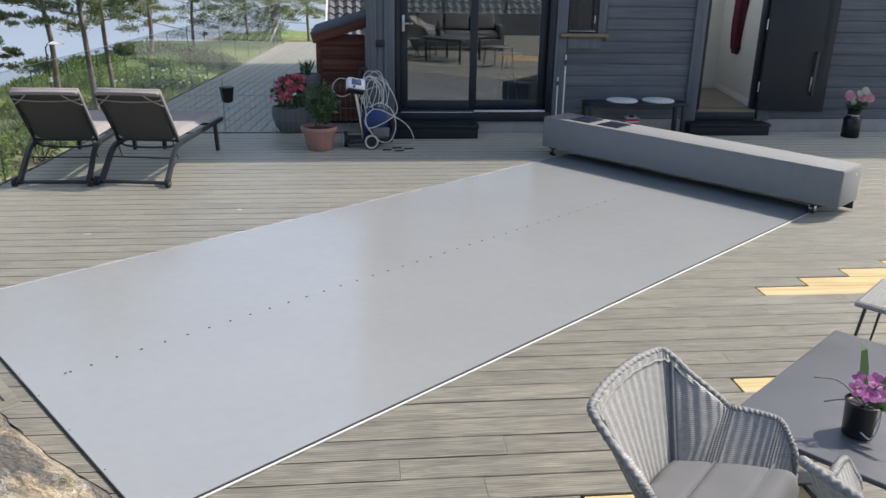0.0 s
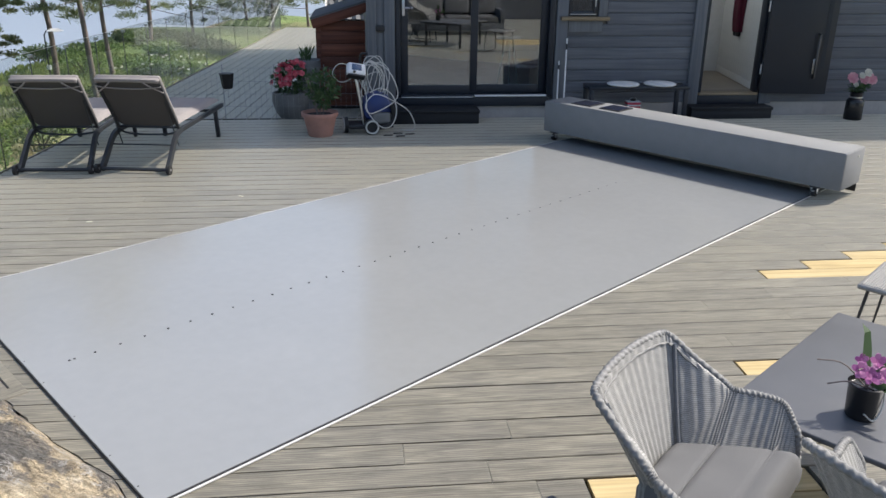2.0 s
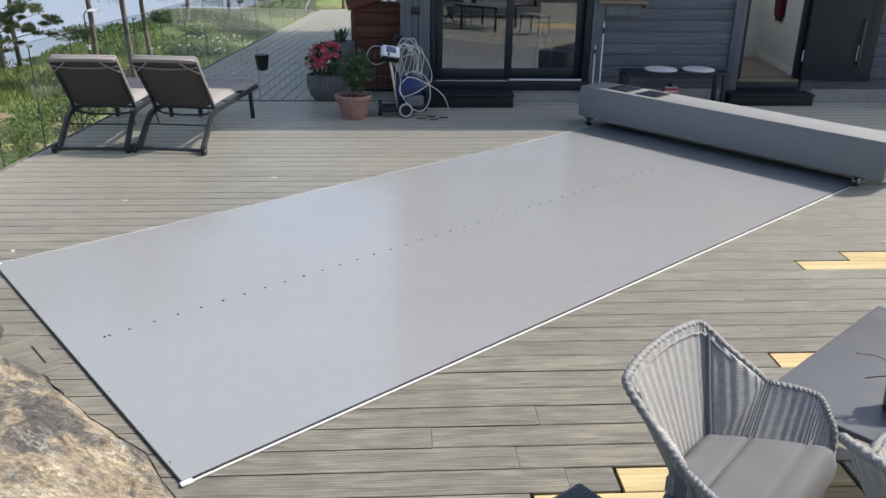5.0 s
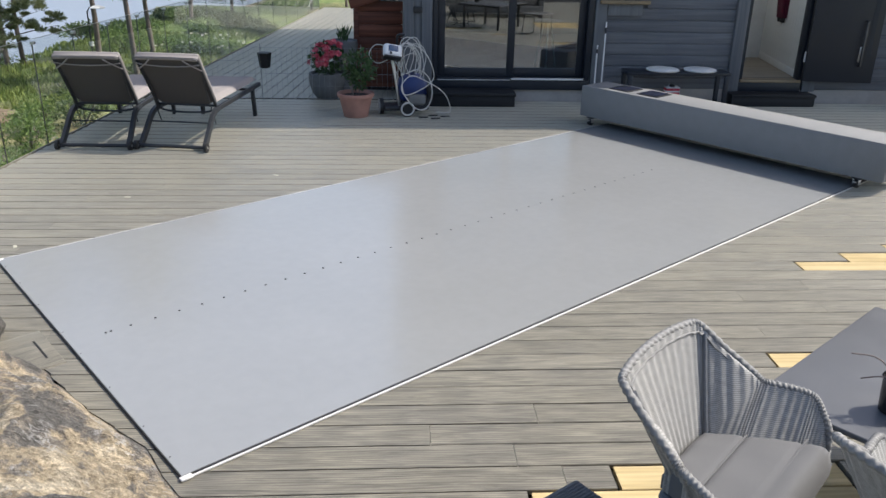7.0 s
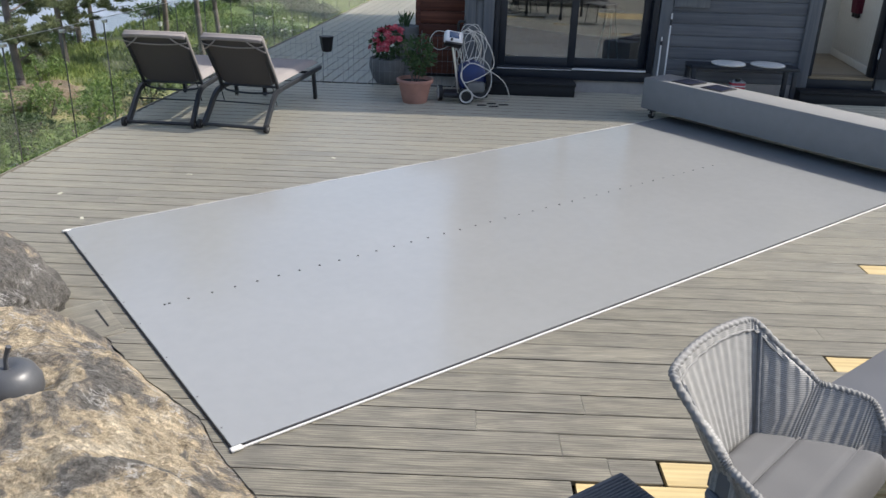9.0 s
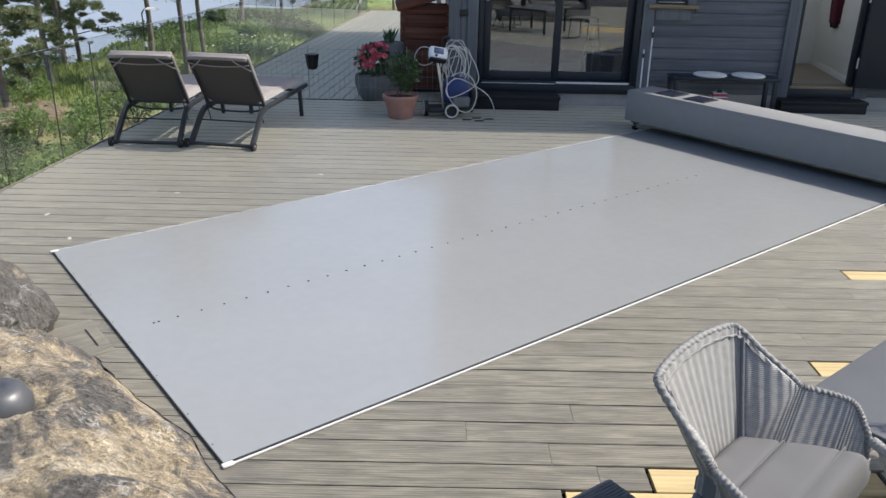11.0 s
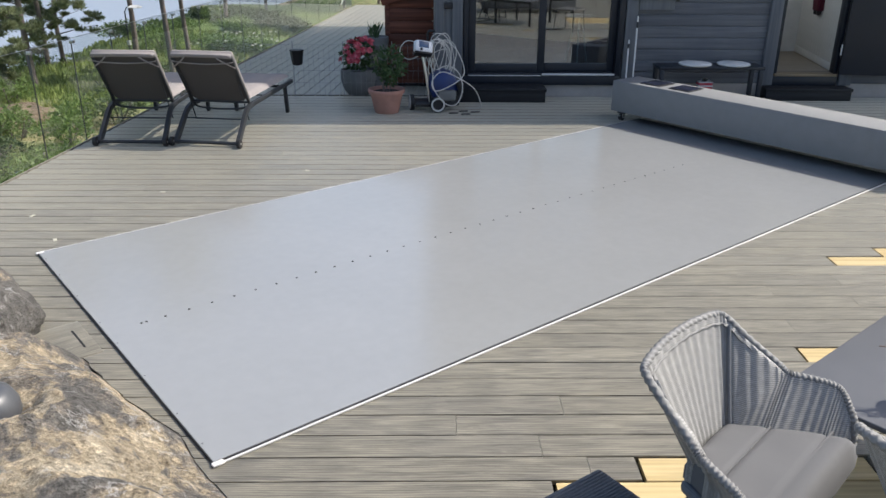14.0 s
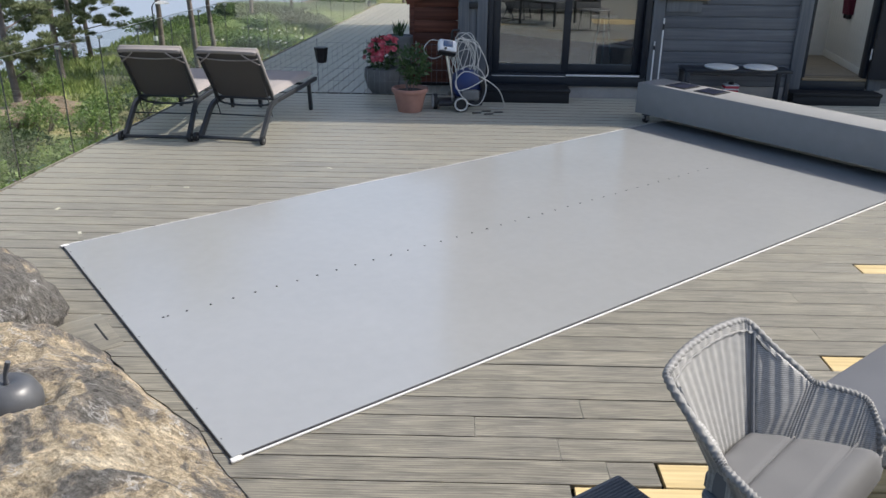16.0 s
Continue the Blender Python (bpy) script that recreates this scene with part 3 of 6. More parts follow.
def build_house():
    wall = bmesh.new()
    back = WALL_Y + 0.2
    xs = sorted({X0 + 0.02, X1} | {v for o in OPEN for v in o[:2]})
    for a, b in zip(xs, xs[1:]):
        holes = [o for o in OPEN if o[0] <= a + 1e-6 and o[1] >= b - 1e-6]
        if holes:
            o = holes[0]
            box_bm(wall, (a, WALL_Y + 0.022, 0.0), (b, back, o[2]))
            box_bm(wall, (a, WALL_Y + 0.022, o[3]), (b, back, Z1))
        else:
            box_bm(wall, (a, WALL_Y + 0.022, 0.0), (b, back, Z1))
    w = single("wall_south", wall, M_INNER, "house front clad in dark grey horizontal planks", "wall", kind="structure")
    # cladding planks
    pitch = 0.131
    rows = int((Z1 - Z0) / pitch)
    for r in range(rows + 1):
        za = Z0 + r * pitch
        zb = min(za + pitch, Z1)
        spans = [(2.19, 3.71), (4.80, X1)]
        if za + pitch / 2 > 1.13:
            spans = [(2.66, 3.71), (4.80, X1)]
        if za + pitch / 2 > 2.45:
            spans = [(0.04, X1)]
        for a, b in spans:
            hx = (b - a) / 2
            bm = bmesh.new()
            h = zb - za
            prof = [(0.022, 0.0), (0.004, 0.0), (0.0, 0.004), (0.0, h - 0.018), (0.012, h - 0.006), (0.012, h), (0.022, h)]
            e = [[bm.verts.new((sx * hx, y, z)) for y, z in prof] for sx in (-1, 1)]
            for k in range(len(prof)):
                j = (k + 1) % len(prof)
                bm.faces.new((e[0][k], e[0][j], e[1][j], e[1][k]))
            bm.faces.new(e[0][::-1])
            bm.faces.new(e[1])
            part("plank", bm, M_WALL, w, m=pose((a + b) / 2, WALL_Y, za))
    # trim
    def trim(x0, x1, z0, z1, d=0.03, name="trim_board"):
        part(name, block((-(x1 - x0) / 2, -d, 0), ((x1 - x0) / 2, 0.02, z1 - z0), 0.004), M_TRIM, w, m=pose((x0 + x1) / 2, WALL_Y, z0))
    trim(X0, -0.02, 0.12, Z1 - 0.002, 0.035)
    trim(-0.02, 0.07, 0.12, 2.44, 0.012)
    trim(0.07, 0.19, 0.12, 2.44, 0.035)
    trim(2.06, 2.19, 0.14, 2.44, 0.03)
    trim(2.55, 2.65, 1.15, 2.2, 0.028)
    trim(3.71, 3.85, 0.14, 2.44, 0.035)
    trim(4.64, 4.79, 0.14, 2.44, 0.03)
    trim(0.19, 2.06, 2.36, 2.46, 0.03)
    part("plinth", block((X0 + 0.01, WALL_Y + 0.004, -0.02), (X1, WALL_Y + 0.021, 0.155)), M_PLINTH, w, "pale rendered plinth")
    part("lamp_socket", block((-0.05, -0.05, 0), (0.05, -0.013, 0.07), 0.01), M_BLACKP, w, "black outdoor socket", m=pose(0.025, WALL_Y, 0.99))
    # other walls, floor, ceiling, roof
    ym = 16.4
    single("wall_west", block((X0 + 0.02, back, -0.1), (X0 + 0.2, ym, Z1)), M_WALL, "grey plank side wall of the house", "wall", kind="structure")
    single("wall_east", block((X1 - 0.2, back, -0.1), (X1, ym, Z1)), M_WALL, "grey plank end wall of the house", "wall", kind="structure")
    nb = bmesh.new()
    for a, b, z0, z1 in ((X0 + 0.2, 0.1, 0, Z1), (0.1, 3.3, 0, 1.12), (0.1, 3.3, 2.05, Z1), (3.3, X1 - 0.2, 0, Z1)):
        box_bm(nb, (a, 13.6, z0), (b, 13.75, z1))
    single("wall_north", nb, M_INNER, "grey inner rear wall with a wide window opening", "wall", kind="structure")
    wf = thing("window_2", pose(0.1, 13.66, 1.12), "dark framed rear window looking out to tiled roofs", "window", kind="structure")
    for x in (0.0, 1.05, 2.1, 3.15):
        part("window_frame", block((x, -0.03, 0), (x + 0.05, 0.03, 0.93)), M_FRAME, wf)
    # the high opening in the partition is made up to hold a fill lamp
    pt = bmesh.new()
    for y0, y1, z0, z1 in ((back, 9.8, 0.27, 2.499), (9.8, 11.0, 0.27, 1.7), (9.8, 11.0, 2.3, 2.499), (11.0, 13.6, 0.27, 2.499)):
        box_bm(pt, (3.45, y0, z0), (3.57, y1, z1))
    single("wall_partition", pt, M_WHITE, "white partition wall inside the house with a made-up high opening", "wall", kind="structure")
    tw = thing("window_3", pose(3.51, 9.8, 1.7), "made-up white frame round the hall's added fill lamp", "window", kind="structure")
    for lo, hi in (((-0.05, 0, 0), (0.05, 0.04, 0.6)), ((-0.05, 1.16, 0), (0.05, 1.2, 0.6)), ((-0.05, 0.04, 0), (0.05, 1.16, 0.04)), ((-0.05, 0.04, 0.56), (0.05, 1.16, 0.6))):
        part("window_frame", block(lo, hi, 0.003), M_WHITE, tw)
    # fill lamp added to brighten the hall's panelled wall
    hl = new("hall_fill_lamp", bpy.data.lights.new("hall_fill_lamp", "AREA"))
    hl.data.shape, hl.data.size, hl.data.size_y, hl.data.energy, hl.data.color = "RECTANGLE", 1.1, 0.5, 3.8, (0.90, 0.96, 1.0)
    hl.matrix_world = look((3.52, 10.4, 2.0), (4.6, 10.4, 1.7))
    single("floor", block((X0 + 0.2, back, 0.02), (3.45, 13.6, 0.262)), M_SHED, "wooden floor inside the living room", "floor", kind="structure")
    single("floor_hall", block((3.57, WALL_Y + 0.03, 0.02), (5.6, 13.6, 0.265)), M_HALLFLOOR, "pale wooden hall floor", "floor", kind="structure")
    single("ceiling", block((X0 + 0.2, back, 2.5), (X1 - 0.2, 13.6, 2.6)), M_WHITE, "white ceiling inside the house", "ceiling", kind="structure")
    # hipped roof, unseen; eaves, hip and depth shaped to place its shadow
    rf = bmesh.new()
    ry, rz, rx0 = 12.9, 5.9, 4.3
    xa, xb, ya, yb = X0 - 0.12, X1 + 0.3, 8.85, 16.9
    low = [rf.verts.new(p) for p in ((xa, ya, 4.002), (xb, ya, 4.002), (xb, yb, 4.002), (xa, yb, 4.002))]
    eave = [rf.verts.new(p) for p in ((xa, ya, 4.12), (xb, ya, 4.12), (xb, yb, 4.12), (xa, yb, 4.12))]
    r0, r1 = rf.verts.new((rx0, ry, rz)), rf.verts.new((xb, ry, rz))
    rf.faces.new(low[::-1])
    for k in range(4):
        rf.faces.new((low[k], low[(k + 1) % 4], eave[(k + 1) % 4], eave[k]))
    rf.faces.new((eave[0], eave[1], r1, r0))
    rf.faces.new((eave[2], eave[3], r0, r1))
    rf.faces.new((eave[3], eave[0], r0))
    rf.faces.new((eave[1], eave[2], r1))
    single("roof", rf, M_TILE, "unseen dark hipped roof of the grey house, shaped to cast its shadow", "roof", kind="structure")
    # unseen wall closing the terrace behind, added to darken the glass door's reflection
    single("wall_back", block((-3.6, -4.2, -0.3), (X1, -4.0, 2.6)), M_WALL, "unseen dark grey plank wall added to darken the door's reflection", "wall", kind="structure")
    return w


build_house()


def build_sliding_door():
    d = thing("door_1", pose(0, WALL_Y, 0), "dark framed glazed sliding terrace door, closed", "sliding door", kind="structure")
    x0, x1, z0, z1 = 0.20, 2.04, 0.24, 2.35
    for nm, lo, hi in (("frame_post", (x0, -0.02, z0), (x0 + 0.055, 0.10, z1)), ("frame_post", (x1 - 0.06, -0.02, z0), (x1, 0.10, z1)),
                       ("frame_head", (x0 + 0.055, -0.02, z1 - 0.06), (x1 - 0.06, 0.10, z1)), ("threshold", (x0 + 0.055, -0.045, z0), (x1 - 0.06, 0.10, z0 + 0.035))):
        part(nm, block(lo, hi, 0.004), M_FRAME, d)
    part("threshold_strip", block((1.12, -0.062, z0 + 0.012), (1.97, -0.046, z0 + 0.034), 0.002), M_ALU, d, "bright aluminium threshold strip")
    part("threshold_strip", block((0.26, -0.055, z0 + 0.004), (1.11, -0.0455, z0 + 0.012), 0.002), M_ALU, d, "thin bright threshold strip")
    for a, b, y in ((x0 + 0.057, 1.15, 0.012), (1.07, x1 - 0.062, 0.056)):
        s = part("sash", block((a, y, z0 + 0.037), (a + 0.085, y + 0.04, z1 - 0.062), 0.004), M_FRAME, d)
        part("stile", block((b - 0.085, y, z0 + 0.037), (b, y + 0.04, z1 - 0.062), 0.004), M_FRAME, s)
        part("rail", block((a + 0.085, y, z0 + 0.037), (b - 0.085, y + 0.04, z0 + 0.135), 0.004), M_FRAME, s)
        part("rail", block((a + 0.085, y, z1 - 0.15), (b - 0.085, y + 0.04, z1 - 0.062), 0.004), M_FRAME, s)
        g = part("pane", block((a + 0.08, y + 0.018, z0 + 0.13), (b - 0.08, y + 0.022, z1 - 0.145)), M_PANE, s, "reflecting door glass", smooth=None)
        g.visible_shadow = False
    h = part("handle_plate", block((0.275, -0.004, 1.16), (0.305, 0.011, 1.34), 0.004), M_STEEL, d, "steel handle plate")
    part("handle", tube([(0.29, 0.0, 1.25), (0.29, -0.05, 1.25), (0.40, -0.05, 1.25)], 0.010, 10), M_STEEL, h, "steel lever handle")
    part("base_board", block((x0 - 0.02, -0.035, 0.135), (x1 + 0.01, 0.0, z0 - 0.003), 0.003), M_FRAME, d, "dark board below the threshold")


build_sliding_door()


def build_window():
    d = thing("window_1", pose(0, WALL_Y, 0), "small dark framed window with an oiled wooden sill", "window", kind="structure")
    x0, x1, z0, z1 = 2.20, 2.53, 1.17, 2.1
    for nm, lo, hi in (("window_frame", (x0, -0.015, z0), (x0 + 0.04, 0.06, z1)), ("window_frame", (x1 - 0.045, -0.015, z0), (x1, 0.06, z1)),
                       ("window_frame", (x0 + 0.04, -0.015, z0), (x1 - 0.045, 0.06, z0 + 0.045)), ("window_frame", (x0 + 0.04, -0.015, z1 - 0.04), (x1 - 0.045, 0.06, z1))):
        part(nm, block(lo, hi, 0.003), M_FRAME, d)
    g = part("pane", block((x0 + 0.038, 0.02, z0 + 0.043), (x1 - 0.043, 0.024, z1 - 0.038)), M_DARKPANE, d, smooth=None)
    g.visible_shadow = False
    part("stay", block((x0 + 0.01, -0.024, z0 + 0.012), (x1 - 0.01, -0.016, z0 + 0.02), 0.001), M_STEEL, d, "thin metal strip")
    part("hinge", block((x1 - 0.03, -0.028, 1.27), (x1 - 0.018, -0.016, 1.36), 0.003), M_ALU, d, "white hinge")
    part("window_sill", block((2.10, -0.085, z0 - 0.05), (2.67, 0.0, z0 - 0.008), 0.006), M_SILL, d, "oiled wooden sill board")
    part("apron", block((2.20, -0.032, 0.99), (2.60, 0.0, 1.115), 0.004), M_TRIM, d)


build_window()


def build_entrance():
    d = thing("door_2", pose(0, 0, 0), "dark grey front door standing wide open", "front door", kind="structure")
    for lo, hi in (((3.86, WALL_Y, 0.268), (3.90, WALL_Y + 0.12, 2.30)), ((4.58, WALL_Y, 0.268), (4.62, WALL_Y + 0.12, 2.30)), ((3.86, WALL_Y, 2.30), (4.62, WALL_Y + 0.12, 2.34))):
        part("frame", block(lo, hi, 0.003), M_FRAME, d)
    part("threshold", block((3.87, WALL_Y - 0.03, 0.245), (4.61, WALL_Y + 0.14, 0.275), 0.004), M_SILL, d, "pale wooden threshold")
    part("riser", block((3.84, WALL_Y - 0.015, 0.13), (4.62, WALL_Y, 0.244), 0.003), M_FRAME, d)
    leafm = pose(4.60, WALL_Y - 0.045, 0.28, 0, 0, -9)
    leaf = part("leaf", block((0, -0.055, 0), (0.78, 0.0, 2.05), 0.004), M_DOORLEAF, d, m=leafm)
    part("glazing", block((0.66, -0.058, 0.30), (0.71, -0.0545, 1.85)), M_FRAME, leaf, "narrow dark glazing strip")
    part("handle", tube([(0.60, -0.06, 0.20), (0.60, -0.095, 0.20), (0.60, -0.095, 0.70), (0.60, -0.06, 0.70)], 0.014, 10), M_DULLSTEEL, leaf, "long steel pull handle")
    part("lock", block((0.575, -0.064, 0.24), (0.625, -0.052, 0.42), 0.012), M_STEEL, leaf, "rounded steel lock rose")
    for z in (0.22, 0.95, 1.7):
        part("hinge", tube([(-0.012, -0.03, z), (-0.012, -0.03, z + 0.12)], 0.010, 10), M_ALU, leaf, "white hinge")
    # hall
    hw = new("wall_hall", mesh_of("wall_hall", block((0, 0, 0.265), (0.1, 1.75, 2.5)), M_WHITE))
    hw.matrix_basis = pose(4.64, WALL_Y + 0.13, 0, 0, 0, -8.5)
    tagged(hw, "white panelled hall wall", "wall", kind="structure")
    for k in range(17):
        part("panel", block((-0.011, -0.046, 0), (0, 0.046, 2.1), 0.003), M_WHITE, hw, m=pose(-0.001, 0.07 + k * 0.097, 0.36))
    part("baseboard", block((-0.016, 0.01, 0), (-0.001, 1.7, 0.09), 0.003), M_WHITE, hw, m=pose(0, 0, 0.268))
    single("wall_hall_back", block((3.57, 11.22, 0.265), (4.98, 11.32, 2.5)), M_WHITE, "white wall at the end of the hall", "wall", kind="structure")
    single("wall_hall_side", block((4.75, 9.6, 0.265), (5.6, 9.7, 2.5)), M_INNER, "closed inner wall behind the hall", "wall", kind="structure")
    single("trim", block((4.30, 11.18, 0.265), (4.40, 11.219, 2.3), 0.004), M_WHITE, "white door lining in the hall", "trim", kind="structure")


build_entrance()


# ---- glass fence ----
def build_fence():
    f = thing("glass_fence", pose(0, 0, 0), "frameless clear glass balustrade with slim steel posts", "glass fence", kind="structure")
    ys = [4.35, 5.10, 5.84, 6.60, 7.27, 8.0, 8.75, 9.5, 10.3, 11.1, 11.9, 12.8, 13.7, 14.6, 15.6, 16.6, 17.6, 18.7, 19.9]
    ang = -math.degrees(math.atan(0.105))
    for a, b in zip(ys, ys[1:]):
        ln = (b - a) / math.cos(math.atan(0.105))
        g = part("pane", block((-0.005, 0.012, 0.03), (0.005, ln - 0.012, 0.93)), M_GLASS, f, "clear glass pane", m=pose(fence_x(a), a, 0, 0, 0, ang), smooth=None)
        g.visible_shadow = False
        part("top_edge", block((-0.004, 0.012, 0.9305), (0.004, ln - 0.012, 0.9335)), M_STEEL, f, "thin bright top edge", m=pose(fence_x(a), a, 0, 0, 0, ang))
    for y in ys:
        p = part("post", block((-0.005, -0.004, -0.2), (0.005, 0.004, 0.91), 0.001), M_DULLSTEEL, f, "slim steel post", m=pose(fence_x(y) - 0.012, y, 0, 0, 0, ang))
        part("clamp", block((-0.012, -0.016, 0.885), (0.03, 0.016, 0.912), 0.004), M_STEEL, p, "steel glass clamp")
    part("edge_board", block((-0.012, 0, -0.2), (0.0, 15.6, 0.004)), M_BOARD, f, "grey edge board", m=pose(fence_x(4.35), 4.35, 0, 0, 0, ang))


build_fence()


def build_mesh_gate():
    g = thing("wire_gate", pose(0, 9.26, 0), "low wire mesh gate across the walkway", "gate")
    for x in (-3.08, -1.75, -1.18, -0.62, -0.2):
        part("post", tube([(x, 0, 0.0), (x, 0, 0.64)], 0.004, 6), M_WIRE, g)
    for k, z in enumerate((0.03, 0.17, 0.31, 0.45, 0.6)):
        part("wire", tube([(-3.08, 0, z), (-0.2, 0, z)], 0.0013, 4), M_WIRE, g)
    n = 48
    for k in range(1, n):
        x = -3.08 + 2.88 * k / n
        part("wire", tube([(x, 0.003, 0.03), (x, 0.003, 0.6)], 0.0012, 4), M_WIRE, g)


build_mesh_gate()
lantern = thing("solar_lamp", pose(-1.70, 9.22, 0.38), "small black solar lamp fixed to the wire gate", "lamp")
part("body", lathe([(0, 0), (0.05, 0), (0.06, 0.02), (0.078, 0.15), (0.082, 0.16), (0.082, 0.17), (0, 0.172)], 6), M_BLACKP, lantern, smooth=20)
part("bracket", block((-0.01, -0.02, 0.12), (0.01, 0.05, 0.14), 0.002), M_BLACKP, lantern)


# sofa out of view, added to darken what the door glass reflects
def build_sofa():
    o = thing("outdoor_sofa", pose(2.05, -0.10, 0), "unseen dark grey outdoor sofa with mauve-grey cushions, added for the door's reflection", "sofa")
    part("base", block((-1.05, -0.42, 0.10), (1.05, 0.42, 0.26), 0.012), M_WICKERD, o, "dark woven base")
    part("back", block((-1.05, -0.42, 0.262), (1.05, -0.30, 0.70), 0.015), M_WICKERD, o, "dark woven back")
    for x in (-0.99, 0.99):
        part("arm", block((x - 0.06, -0.298, 0.262), (x + 0.06, 0.42, 0.56), 0.015), M_WICKERD, o, "dark woven arm")
        for y in (-0.36, 0.36):
            part("foot", block((x - 0.03, y - 0.03, 0), (x + 0.03, y + 0.03, 0.099), 0.004), M_LOUNGE, o)
    for x in (-0.62, 0.0, 0.62):
        part("seat_cushion", block((x - 0.30, -0.29, 0.263), (x + 0.30, 0.40, 0.41), 0.04, 3), M_SEAT, o, "grey seat cushion", smooth=60)
        part("back_cushion", block((-0.29, -0.07, 0.0), (0.29, 0.07, 0.40), 0.05, 3), M_SEAT, o, "mauve-grey back cushion", smooth=60, m=pose(x, -0.20, 0.415, 14, 0, 0))
    return o


build_sofa()
side_table = thing("side_table", pose(1.67, 10.2, 0.262), "small round white side table inside the room", "table")
part("top", lathe([(0, 0.555), (0.155, 0.555), (0.168, 0.562), (0.168, 0.575), (0.16, 0.58), (0, 0.58)], 32), M_WHITE, side_table)
for a in (0.4, 2.5, 4.6):
    part("leg", tube([(0.05 * math.cos(a), 0.05 * math.sin(a), 0.554), (0.15 * math.cos(a), 0.15 * math.sin(a), 0.002)], 0.010, 8), M_WHITEP, side_table, "thin white leg")


# ---- sun loungers ----
def build_lounger(m):
    o = thing("sun_lounger", m, "charcoal metal sun lounger with a raised back and taupe cushion", "sun lounger", "sun loungers on the deck")
    W, HY, HZ = 0.32, 0.408, 0.318
    part("base_bar", tube([(-W, 0.0, 0.035), (W, 0.0, 0.035)], 0.016, 10), M_LOUNGE, o)
    for s in (-1, 1):
        # bent leg that sweeps up from the floor bar into the side rail
        bent = smooth_path([(s * 0.295, 0.0, 0.03), (s * 0.292, 0.12, 0.13), (s * 0.288, 0.25, 0.245), (s * 0.285, 0.34, 0.288), (s * 0.283, 0.46, 0.30)], 16)
        bm = bmesh.new()
        ring = []
        for i, q in enumerate(bent):
            d = (bent[min(i + 1, 15)] - bent[max(i - 1, 0)]).normalized()
            up = Vector((1, 0, 0)).cross(d).normalized()
            h = 0.030 - 0.008 * i / 15
            ring.append([bm.verts.new(q + Vector((dx, 0, 0)) + up * dz) for dx, dz in ((-0.015, -h), (0.015, -h), (0.019, 0), (0.015, h), (-0.015, h), (-0.019, 0))])
        for q, w in zip(ring, ring[1:]):
            for k in range(6):
                bm.faces.new((q[k], q[(k + 1) % 6], w[(k + 1) % 6], w[k]))
        bm.faces.new(ring[0][::-1])
        bm.faces.new(ring[-1])
        part("rear_leg", bm, M_LOUNGE, o, smooth=50)
        w = part("wheel", tube([(s * W - 0.014, -0.03, 0.042), (s * W + 0.014, -0.03, 0.042)], 0.042, 18), M_RUBBER, o, "black rubber wheel")
        part("hub", tube([(s * W - 0.017, -0.03, 0.042), (s * W + 0.017, -0.03, 0.042)], 0.012, 10), M_STEEL, w, "pale wheel hub")
        part("side_rail", block((-0.015, 0.0, -0.022), (0.015, 1.22, 0.022), 0.006), M_LOUNGE, o, m=pose(s * 0.283, 0.44, 0.30))
        part("front_leg", block((-0.016, -0.026, 0), (0.016, 0.026, 0.30), 0.005), M_LOUNGE, o, m=pose(s * 0.283, 1.46, 0.0, 8, 0, 0))
        part("back_prop", tube([(s * 0.255, 0.20, 0.60), (s * 0.262, 0.40, 0.16)], 0.005, 6), M_LOUNGE, o)
    part("crossbar", tube([(-0.285, 0.24, 0.20), (0.285, 0.24, 0.20)], 0.007, 6), M_LOUNGE, o)
    part("crossbar", tube([(-0.28, 1.44, 0.28), (0.28, 1.44, 0.28)], 0.014, 8), M_LOUNGE, o)
    sag = smooth_path([(-0.275, HY + 0.0, 0.30), (-0.2, HY - 0.02, 0.272), (0.0, HY - 0.03, 0.262), (0.2, HY - 0.02, 0.272), (0.275, HY, 0.30)], 18)
    part("bow_bar", tube(sag, 0.010, 8), M_LOUNGE, o)
    # seat cushion with a rounded head and slight hollows
    seat = bmesh.new()
    nx, ny = 14, 40
    for top in (1, 0):
        rows = []
        for j in range(ny + 1):
            row = []
            for i in range(nx + 1):
                u, v = 2 * i / nx - 1, j / ny
                rim = min(1.0, 5 * (1 - abs(u)), 14 * v, 14 * (1 - v)) ** 0.5
                puff = 0.008 * noise.noise(Vector((u * 1.7, v * 6, 1.3)))
                z = 0.358 + ((0.040 + puff) * rim if top else -0.022 * rim)
                row.append(seat.verts.new((u * 0.275, HY + 0.01 + v * 1.20, z)))
            rows.append(row)
        for q, w in zip(rows, rows[1:]):
            for i in range(nx):
                f = (q[i], q[i + 1], w[i + 1], w[i])
                seat.faces.new(f if top else f[::-1])
    bmesh.ops.remove_doubles(seat, verts=seat.verts[:], dist=0.0005)
    part("seat_cushion", seat, M_FABRIC, o, "taupe seat cushion", smooth=60)
    lean = pose(0, HY, HZ, 35.7, 0, 0)
    bf = part("backrest", block((-0.288, -0.014, 0.0), (-0.264, 0.014, 0.60), 0.006), M_LOUNGE, o, m=lean)
    part("back_post", block((0.264, -0.014, 0.0), (0.288, 0.014, 0.60), 0.006), M_LOUNGE, bf)
    part("back_rail", tube([(-0.264, 0, 0.012), (0.264, 0, 0.012)], 0.011, 8), M_LOUNGE, bf)
    # sling panel, narrowing to rounded lower corners
    sl = bmesh.new()
    edge = [(-0.262, 0.585), (-0.262, 0.09), (-0.245, 0.045), (-0.20, 0.022), (0.20, 0.022), (0.245, 0.045), (0.262, 0.09), (0.262, 0.585)]
